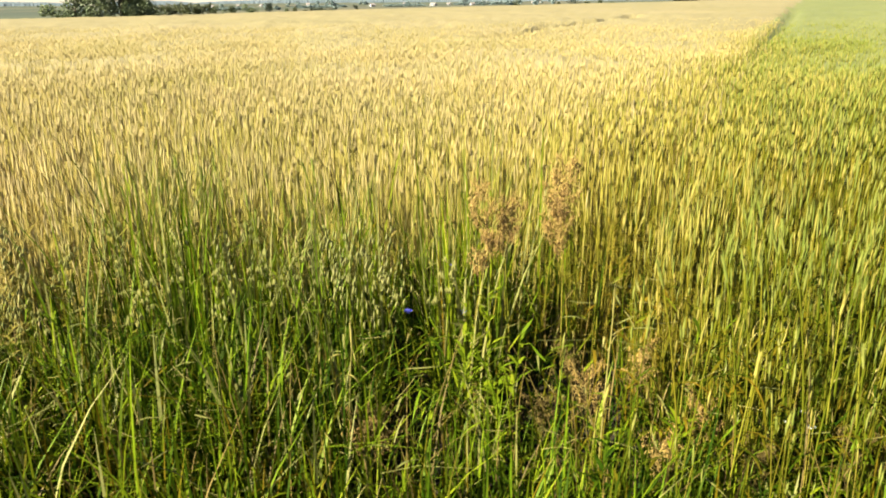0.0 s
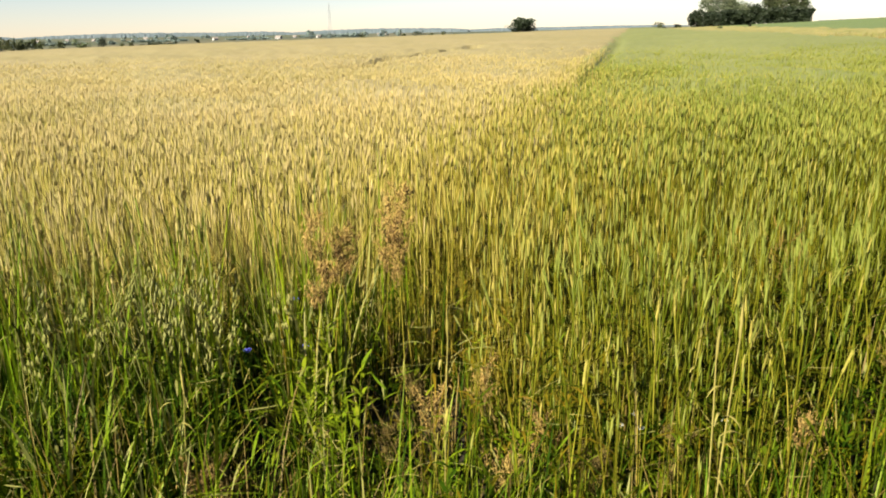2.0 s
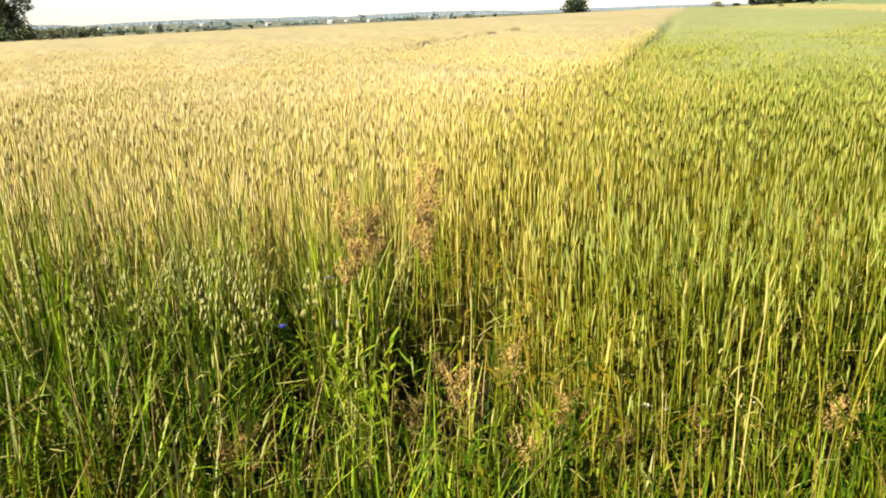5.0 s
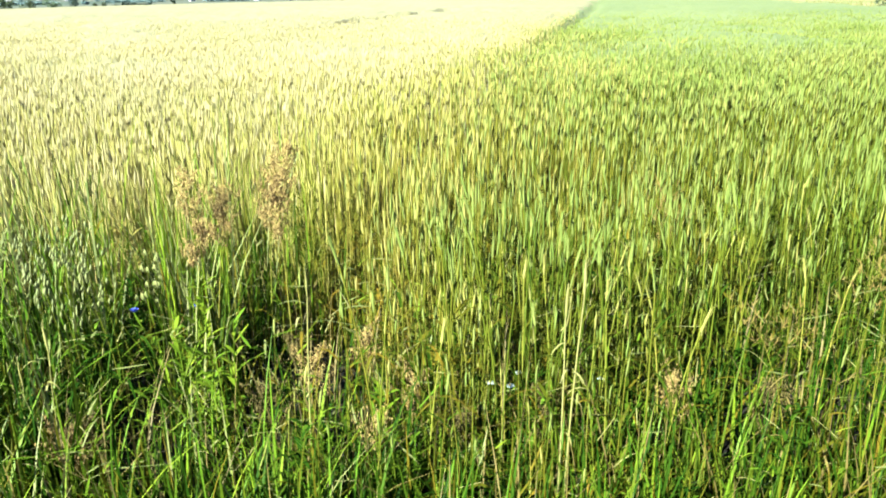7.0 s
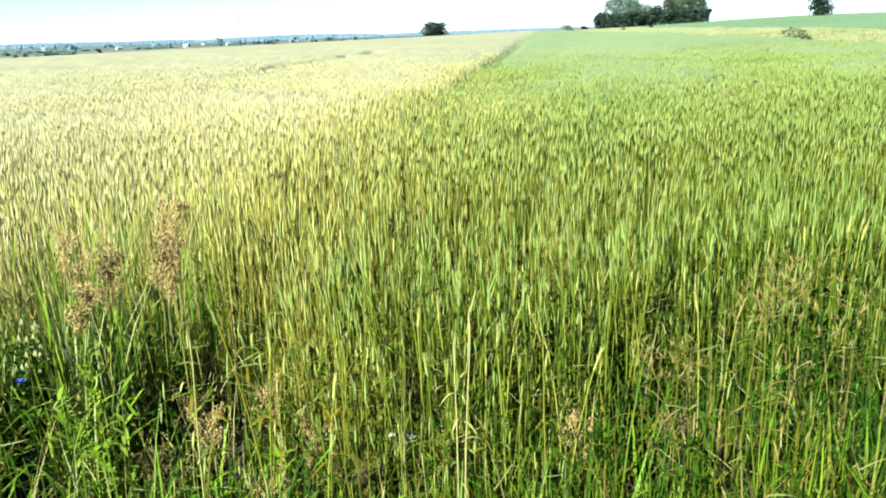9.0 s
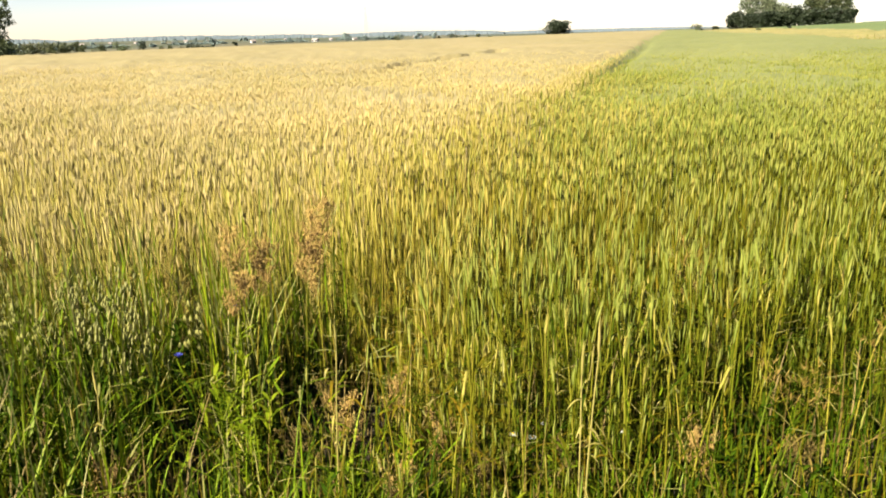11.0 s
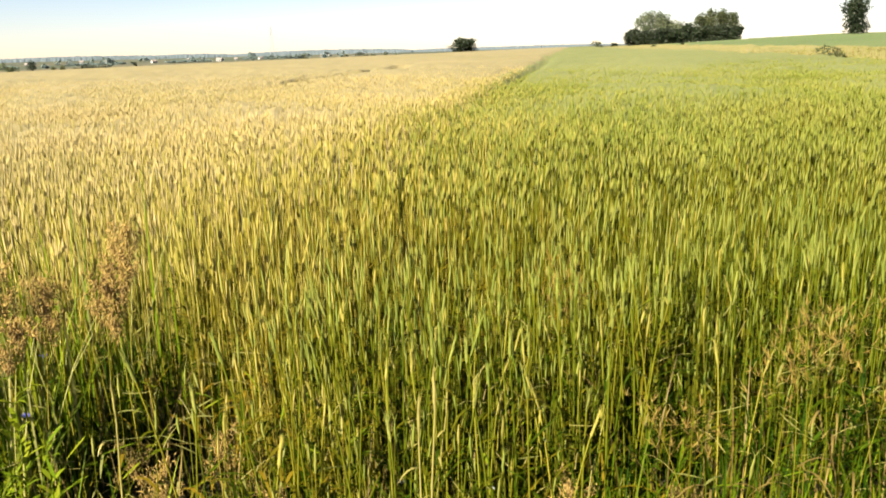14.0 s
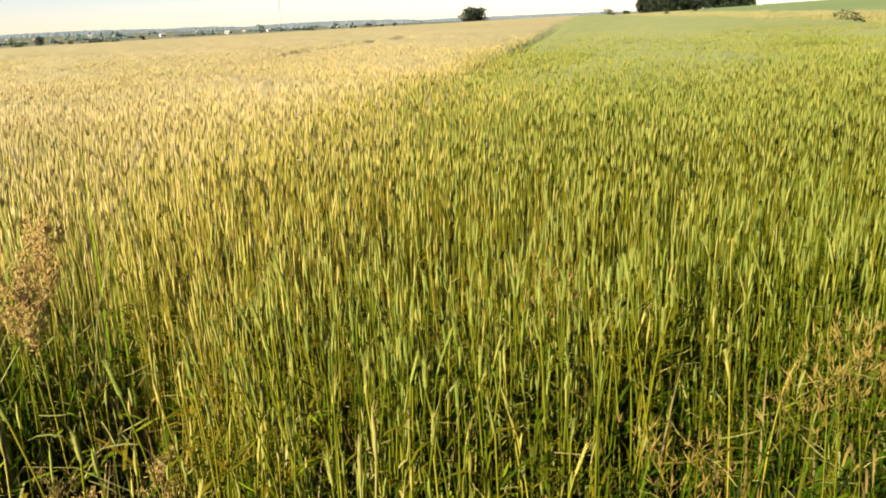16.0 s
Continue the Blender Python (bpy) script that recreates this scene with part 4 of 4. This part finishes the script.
def leafy_weed(x, y, height, seed, mat="lime_leaf", label="yellow-green leafy weed with narrow leaves"):
    rng = np.random.RandomState(seed)
    ob = thing("leafy_weed", pose(x, y, float(land(x, y)), 0, 0, rng.uniform(0, 360)), label, "weed", "leafy weeds at the edge")
    s = np.linspace(0, 1, 6)
    path = UP * (height * s)[:, None] + np.array([*rng.normal(0, 0.04, 2), 0]) * (s ** 2)[:, None]
    part("stem", one(path, np.linspace(0.003, 0.0012, 6)), M[mat], ob)
    for i in range(int(16 + 20 * height)):
        f = rng.uniform(0.2, 1.0)
        a = 2.4 * i
        foot = np.array([np.interp(f, s, path[:, c]) for c in range(3)])
        part("leaf", leaf_batch(rng, foot, np.array([math.cos(a), math.sin(a), 0]), rng.uniform(0.05, 0.1) * (1.3 - 0.5 * f), 0.007, rng.uniform(0.1, 0.6), 4), M[mat], ob)


for n, (x, y, h) in enumerate(((1.2, 2.9, 0.62), (1.28, 2.86, 0.55), (1.14, 2.84, 0.52), (1.24, 2.76, 0.45), (1.04, 2.99, 0.5), (1.1, 3.03, 0.46), (1.14, 2.93, 0.4), (1.2, 2.85, 0.36), (1.0, 2.75, 0.3), (1.6, 2.65, 0.3), (2.2, 2.75, 0.32), (2.75, 2.55, 0.4), (2.9, 2.85, 0.42), (3.3, 2.6, 0.45), (0.3, 2.7, 0.35), (3.6, 2.8, 0.5), (1.85, 2.5, 0.3), (2.55, 2.62, 0.34))):
    leafy_weed(x, y, h, 460 + n, "grass" if x > 2.4 else "lime_leaf", "dark green leafy weed at the foot of the rye" if x > 2.4 else "yellow-green leafy weed with narrow leaves")
weeds = np.random.RandomState(67)
for n in range(34):
    x = weeds.uniform(-0.3, 4.3)
    y = float(front(x)) + weeds.uniform(-0.6, 0.05)
    leafy_weed(x, y, weeds.uniform(0.22, 0.5), 600 + n, "grass" if n % 3 or x > 2.4 else "lime_leaf", "dark green leafy weed at the foot of the rye" if n % 3 or x > 2.4 else "yellow-green leafy weed with narrow leaves")


def broad_leaf(x, y, seed):
    """A dock rosette with broad leaves close to the ground."""
    rng = np.random.RandomState(seed)
    ob = thing("broad_leaf_plant", pose(x, y, float(land(x, y)), 0, 0, rng.uniform(0, 360)), "yellowing broad-leaved plant low in the grass", "weed", "broad-leaved plants")
    for i in range(6):
        a = 1.05 * i + rng.normal(0, 0.2)
        part("leaf", leaf_batch(rng, UP * 0.03, np.array([math.cos(a), math.sin(a), 0]), rng.uniform(0.14, 0.22), 0.026, rng.uniform(0.5, 0.9), 7), M["lime_leaf"], ob)


for n, (x, y) in enumerate(((0.95, 2.5), (2.6, 2.45), (2.95, 2.42), (0.2, 2.6))):
    broad_leaf(x, y, 480 + n)


def dead_stalk(x, y, height, tilt, turn, seed):
    """A pale dead stalk with its dry hanging leaves."""
    rng = np.random.RandomState(seed)
    ob = thing("dry_stalk", pose(x, y, float(land(x, y)), tilt, 0, turn), "pale dry grass stalk standing in the green", "dry stalk", "dry stalks")
    s = np.linspace(0, 1, 6)
    path = UP * (height * s)[:, None] + np.array([0.03, 0, 0]) * (s ** 2)[:, None]
    part("stem", one(path, np.linspace(0.0032, 0.002, 6)), M["straw"], ob)
    b = Batch()
    ears(b, path[-1][None], np.array([0.1]), UP[None], 0, 0, rng, 5, 10)
    tagged(part("ear", b, M["straw"], ob), kind="stuff")
    for i in range(3):
        a = rng.uniform(0, 6.28)
        part("leaf", leaf_batch(rng, UP * height * rng.uniform(0.5, 0.95), np.array([math.cos(a), math.sin(a), 0]), rng.uniform(0.05, 0.09), 0.0035, 0.9), M["straw"], ob)


for n, (x, y, h, tilt, turn) in enumerate(((2.27, 2.35, 0.78, 0, 0), (2.3, 2.8, 0.56, 6, 40), (2.31, 2.82, 0.52, -8, 60), (0.62, 2.8, 0.34, 2, 0), (0.6, 2.82, 0.3, -3, 90), (2.25, 2.36, 0.7, 3, 120), (0.75, 2.75, 0.5, 5, 10), (1.56, 2.57, 0.7, 0, 50))):
    dead_stalk(x, y, h, tilt, turn, 500 + n)


# ---- trees, bushes, hedge ----
def crown_batch(rng, rx, ry, z0, z1, leaves, leaf, lobes=9, taper=0.35):
    """Many small leaves in uneven clumps, with gaps between them."""
    b = Batch()
    c = np.stack([rng.normal(0, 0.42, lobes) * rx, rng.normal(0, 0.42, lobes) * ry, rng.uniform(0.12, 0.85, lobes)], -1)
    shrink = 1 - taper * c[:, 2]
    c[:, 0] *= shrink
    c[:, 1] *= shrink
    size = rng.uniform(0.3, 0.55, lobes)
    pick = rng.randint(0, lobes, leaves)
    d = rng.normal(0, 1, (leaves, 3))
    d /= np.linalg.norm(d, axis=1)[:, None]
    d *= (rng.uniform(0.45, 1.0, leaves) ** 0.5 * (1 + 0.25 * np.sin(5 * d[:, 0] + 4 * d[:, 2] + pick)))[:, None]
    p = c[pick] + d * np.array([rx, ry, 0.42])[None] * size[pick][:, None]
    p[:, 2] = z0 + (z1 - z0) * np.clip(p[:, 2], 0.0, 1.08)
    a, e = rng.normal(0, 1, (leaves, 3)), rng.normal(0, 1, (leaves, 3))
    a /= np.linalg.norm(a, axis=1)[:, None]
    e = np.cross(a, e)
    e /= np.linalg.norm(e, axis=1)[:, None]
    s = leaf * rng.uniform(0.6, 1.3, leaves)[:, None]
    v = np.stack([p - a * s, p - e * s * 0.5, p + a * s, p + e * s * 0.5], 1)
    b.add(v, np.arange(4 * leaves).reshape(-1, 4))
    return b


def trunk_batch(rng, height, radius, limbs, reach):
    b = Batch()
    k = 6
    s = np.linspace(0, 1, k)
    path = np.stack([0.06 * height * np.sin(2.2 * s + rng.rand()) * s, 0.05 * height * np.sin(1.7 * s + 2) * s, height * s], -1)
    tubes(b, path[None], (radius * (1 - 0.75 * s) + 0.15 * radius * np.exp(-12 * s))[None], 7)
    for i in range(limbs):
        f = rng.uniform(0.25, 0.9)
        at = np.array([np.interp(f, s, path[:, c]) for c in range(3)])
        az = rng.uniform(0, 6.28)
        out = np.array([np.cos(az), np.sin(az), rng.uniform(0.5, 1.2)]) * reach * rng.uniform(0.5, 1.0)
        u = np.linspace(0, 1, 4)[:, None]
        tubes(b, (at + out * u + np.array([0, 0, 0.2 * reach]) * u ** 2)[None], (radius * 0.35 * (1 - 0.8 * u[:, 0]))[None], 5)
    return b


def tree(name, x, y, height, width, leafmat, label, category="tree", group="", seed=0, leaves=1800, leaf=0.35, clear=0.12, taper=0.35, lobes=9):
    rng = np.random.RandomState(seed)
    ob = thing(name, pose(x, y, float(land(x, y)) - 0.05), label, category, group)
    part("trunk", trunk_batch(rng, height * 0.75, 0.03 * height ** 0.9, 7, width * 0.35), M["bark"], ob)
    part("crown", crown_batch(rng, width / 2, width / 2, clear * height, height, leaves, leaf, lobes, taper), leafmat, ob)
    return ob


def at(az, r):
    return HUB[0] + r * math.sin(radians(az)), HUB[1] + r * math.cos(radians(az))


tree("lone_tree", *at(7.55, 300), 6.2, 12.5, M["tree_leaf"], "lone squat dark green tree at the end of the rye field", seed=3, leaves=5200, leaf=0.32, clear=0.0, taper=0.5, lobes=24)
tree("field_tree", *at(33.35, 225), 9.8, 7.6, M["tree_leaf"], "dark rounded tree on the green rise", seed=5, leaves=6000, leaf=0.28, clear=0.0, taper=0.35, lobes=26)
tree("willow", *at(-31.75, 128), 10.5, 8.5, M["willow_leaf"], "tall leafy willow at the far corner of the field", seed=7, leaves=9000, leaf=0.24, clear=0.0, taper=-0.1, lobes=30)
tree("willow", *at(-31.2, 131), 9.0, 4.6, M["willow_leaf"], "leafy willow leaning out beside the taller one", seed=17, leaves=3500, leaf=0.24, clear=0.1, taper=-0.2, lobes=9)
tree("round_bush", *at(-34.55, 126), 5.4, 6.0, M["willow_leaf"], "rounded grey-green bush beside the willow", "bush", seed=9, leaves=2600, leaf=0.22, clear=0.0, taper=0.2)
grove = np.random.RandomState(31)
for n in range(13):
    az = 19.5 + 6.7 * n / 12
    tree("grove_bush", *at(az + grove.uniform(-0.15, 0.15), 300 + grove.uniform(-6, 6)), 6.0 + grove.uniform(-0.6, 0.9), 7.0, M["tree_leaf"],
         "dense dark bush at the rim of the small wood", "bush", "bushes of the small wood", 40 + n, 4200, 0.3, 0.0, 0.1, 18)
for az, h, w, m in ((20.5, 12.0, 6.5, "poplar_leaf"), (21.2, 13.0, 7.0, "poplar_leaf"), (21.9, 11.5, 6.5, "poplar_leaf"), (22.6, 8.5, 6.0, "poplar_leaf"), (23.3, 8.0, 6.0, "tree_leaf"),
                    (24.2, 11.0, 6.5, "hedge_leaf"), (24.9, 12.2, 7.0, "hedge_leaf"), (25.6, 11.8, 6.5, "hedge_leaf"), (26.2, 10.6, 6.0, "hedge_leaf")):
    tree("grove_tree", *at(az - 0.25, 309), h, w, M[m], "tall pale-leaved tree rising out of the small wood" if m == "poplar_leaf" else "tall green tree rising out of the small wood",
         "tree", "trees of the small wood", int(az * 10), 4000, 0.28, 0.1, 0.2, 24)
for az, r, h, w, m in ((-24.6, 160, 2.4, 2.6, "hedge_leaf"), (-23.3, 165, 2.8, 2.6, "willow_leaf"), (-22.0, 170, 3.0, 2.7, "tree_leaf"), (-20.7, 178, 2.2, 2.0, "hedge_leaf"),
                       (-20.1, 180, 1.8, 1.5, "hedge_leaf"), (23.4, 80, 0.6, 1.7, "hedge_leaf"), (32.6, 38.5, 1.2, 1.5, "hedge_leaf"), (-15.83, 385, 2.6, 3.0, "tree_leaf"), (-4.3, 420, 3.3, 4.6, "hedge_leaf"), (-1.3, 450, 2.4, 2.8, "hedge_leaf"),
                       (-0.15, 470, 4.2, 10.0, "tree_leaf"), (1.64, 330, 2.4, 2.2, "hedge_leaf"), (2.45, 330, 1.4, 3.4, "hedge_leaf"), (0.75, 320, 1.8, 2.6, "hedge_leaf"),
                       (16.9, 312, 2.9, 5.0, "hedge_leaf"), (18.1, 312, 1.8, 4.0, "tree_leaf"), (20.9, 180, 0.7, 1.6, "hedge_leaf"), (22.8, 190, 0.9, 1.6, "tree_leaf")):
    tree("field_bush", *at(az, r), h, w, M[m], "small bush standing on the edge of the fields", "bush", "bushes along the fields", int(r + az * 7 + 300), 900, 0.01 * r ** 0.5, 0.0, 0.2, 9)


def hedge(az0, az1, r, h, mat, label, seed):
    """A long hedge: one wall of leaves, too dense to count its plants."""
    rng = np.random.RandomState(seed)
    b = Batch()
    for az in np.arange(az0, az1, 0.14):
        x, y = at(az, r + rng.uniform(-2, 2))
        c = crown_batch(rng, r * 0.006, r * 0.005, 0, h * rng.uniform(0.85, 1.0), 190, 0.0011 * r, 5, 0.0)
        b.add(c.v[0] + np.array([x, y, float(land(x, y)) - 0.1]), c.q[0])
    return stuff("hedge", b, [mat], label, "hedge")


hedge(-31.5, -25.6, 155, 3.3, M["hedge_leaf"], "low green hedge along the field's far edge", 71)
# leaves added to stand in for the thin dark line of a rut
hedge(29.2, 31.5, 38.5, 0.84, M["hedge_leaf"], "low leafy strip standing in for the dark line of a rut in the fallow", 73)
hedge(34.0, 37.4, 27.5, 1.02, M["hedge_leaf"], "olive weeds at the rim of the fallow", 74)
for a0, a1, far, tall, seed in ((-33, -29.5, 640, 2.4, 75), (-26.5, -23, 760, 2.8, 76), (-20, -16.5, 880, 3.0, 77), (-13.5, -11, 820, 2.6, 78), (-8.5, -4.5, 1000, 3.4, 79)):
    hedge(a0, a1, far, tall, M["hazed_leaf"], "hazy grey-green hedgerow between the far fields", seed)
hedge(-19.3, -17.1, 205, 1.7, M["tree_leaf"], "low dark hedge beyond the ripe crop", 72)


def ridge(name, az0, az1, r, el, label, seed):
    """A wooded ridge on the horizon: the closed, bumpy crowns of a far wood."""
    rng = np.random.RandomState(seed)
    az = np.arange(az0, az1, 0.05)
    k = 9
    u = np.linspace(0, 1, k)
    tall = np.sin(np.pi * (az - az0 + 0.3) / (az1 - az0 + 0.6)) ** 0.35
    A, U = np.meshgrid(np.radians(az), u, indexing="ij")
    R = r - 60 + 120 * U + rng.uniform(-5, 5, A.shape)
    X, Y = HUB[0] + R * np.sin(A), HUB[1] + R * np.cos(A)
    foot = land(X, Y) - 2
    top = 1.52 + r * np.tan(np.radians(el * tall))[:, None] * (1 + 0.06 * waves(az * 40, 0 * az, 30, seed)[:, None])
    Z = foot + np.maximum(4.0, top - foot) * np.sin(np.pi * U) ** 0.4 * (1 + rng.uniform(-0.09, 0.05, A.shape))
    n = len(az)
    i = np.arange(n - 1)[:, None] * k + np.arange(k - 1)[None]
    b = Batch()
    b.add(np.stack([X, Y, Z], -1), np.stack([i, i + 1, i + k + 1, i + k], -1))
    return stuff(name, b, [M["hazed_wood"]], label, "wooded ridge")


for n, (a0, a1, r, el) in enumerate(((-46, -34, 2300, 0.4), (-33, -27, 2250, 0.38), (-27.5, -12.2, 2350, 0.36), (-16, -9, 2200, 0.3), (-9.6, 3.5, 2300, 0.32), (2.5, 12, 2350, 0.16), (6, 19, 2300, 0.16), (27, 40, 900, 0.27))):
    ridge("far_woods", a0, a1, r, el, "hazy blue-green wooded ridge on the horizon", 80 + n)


# ---- the village and the pylon ----
def house(x, y, turn, w, d, h, seed):
    ob = thing("house", pose(x, y, float(land(x, y)) - 0.2, 0, 0, turn), "small pale rendered house with a pitched tiled roof", "house", "houses of the far village")
    bm = bmesh.new()
    lo = [bm.verts.new((sx * w / 2, sy * d / 2, 0)) for sx, sy in ((-1, -1), (1, -1), (1, 1), (-1, 1))]
    hi = [bm.verts.new((v.co.x, v.co.y, h)) for v in lo]
    ends = [bm.verts.new((sx * w / 2, 0, h + d * 0.42)) for sx in (-1, 1)]
    for i in range(4):
        bm.faces.new((lo[i], lo[(i + 1) % 4], hi[(i + 1) % 4], hi[i]))
    bm.faces.new((hi[3], hi[0], ends[0]))
    bm.faces.new((hi[1], hi[2], ends[1]))
    part("wall", bm, M["plaster"], ob)
    bm = bmesh.new()
    for sy in (-1, 1):
        for lift in (0.0, 0.25):
            q = [bm.verts.new((sx * (w / 2 + 0.4), yy, zz + lift)) for sx, yy, zz in ((-1, sy * (d / 2 + 0.5), h - 0.4), (1, sy * (d / 2 + 0.5), h - 0.4), (1, 0, h + d * 0.42), (-1, 0, h + d * 0.42))]
            bm.faces.new(q)
    part("roof", bm, M["roof_tile"], ob)
    for sx in (-0.28, 0.28):
        bm = bmesh.new()
        bmesh.ops.create_cube(bm, size=1.0, matrix=Matrix.LocRotScale((sx * w, -d / 2 - 0.02, h * 0.55), None, (1.3, 0.1, 1.4)))
        part("window", bm, M["dark_glass"], ob)


hr = np.random.RandomState(51)
for az, r in ((-34.5, 1150), (-29.1, 1100), (-25.72, 1150), (-24.0, 1250), (-22.4, 1180), (-19.9, 1150), (-19.14, 1250), (-17.65, 1120), 
              (-14.59, 900), (-12.3, 1150), (-11.42, 880), (-10.22, 860), (-9.1, 980), (-7.4, 960), (-3.1, 1200), (-2.5, 1230)):
    house(*at(az, r), hr.uniform(-60, 60), hr.uniform(3, 6.5), hr.uniform(3, 4.5), hr.uniform(1.5, 2.3), int(r))
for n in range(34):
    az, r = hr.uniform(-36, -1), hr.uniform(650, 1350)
    tree("village_tree", *at(az, r), hr.uniform(4, 8), hr.uniform(5, 11), M["hazed_leaf"], "green tree between the houses of the far village", "tree", "trees of the far village", 200 + n, 220, 1.0, 0.0, 0.2, 6)


def pylon(x, y, tall):
    ob = thing("power_pylon", pose(x, y, float(land(x, y)) - 1, 0, 0, 20), "grey steel lattice power pylon on the horizon", "pylon")

    def bar(a, c, r=0.22):
        b = Batch()
        tubes(b, np.array([[a, c]], float), np.full((1, 2), r), 4)
        return b

    def half(z):
        return np.interp(z / tall, [0, 0.55, 1.0], [4.2, 1.6, 0.5])

    levels = [0, 0.16, 0.3, 0.43, 0.55, 0.66, 0.77, 0.88, 1.0]
    for sx in (-1, 1):
        for sy in (-1, 1):
            b = Batch()
            tubes(b, np.array([[(sx * half(f * tall), sy * half(f * tall), f * tall) for f in levels]], float), np.full((1, len(levels)), 0.26), 4)
            part("leg", b, M["steel"], ob)
    brace = Batch()
    for f, g in zip(levels, levels[1:]):
        a, c = half(f * tall), half(g * tall)
        for sx, sy, tx, ty in ((-1, -1, 1, -1), (1, -1, -1, -1), (-1, 1, 1, 1), (1, 1, -1, 1), (-1, -1, -1, 1), (1, -1, 1, 1)):
            tubes(brace, np.array([[(sx * a, sy * a, f * tall), (tx * c, ty * c, g * tall)]], float), np.full((1, 2), 0.06), 3)
    part("lattice", brace, M["steel"], ob)
    for f, reach in ((0.66, 8.0), (0.79, 10.0), (0.92, 7.0)):
        b = Batch()
        for s in (-1, 1):
            tubes(b, np.array([[(0, s * 0.8, f * tall), (s * reach, 0, f * tall + 0.4)], [(0, 0, f * tall + 2.2), (s * reach, 0, f * tall + 0.5)]], float), np.full((2, 2), 0.1), 4)
        part("cross_arm", b, M["steel"], ob)


pylon(*at(-6.55, 1490), 58)
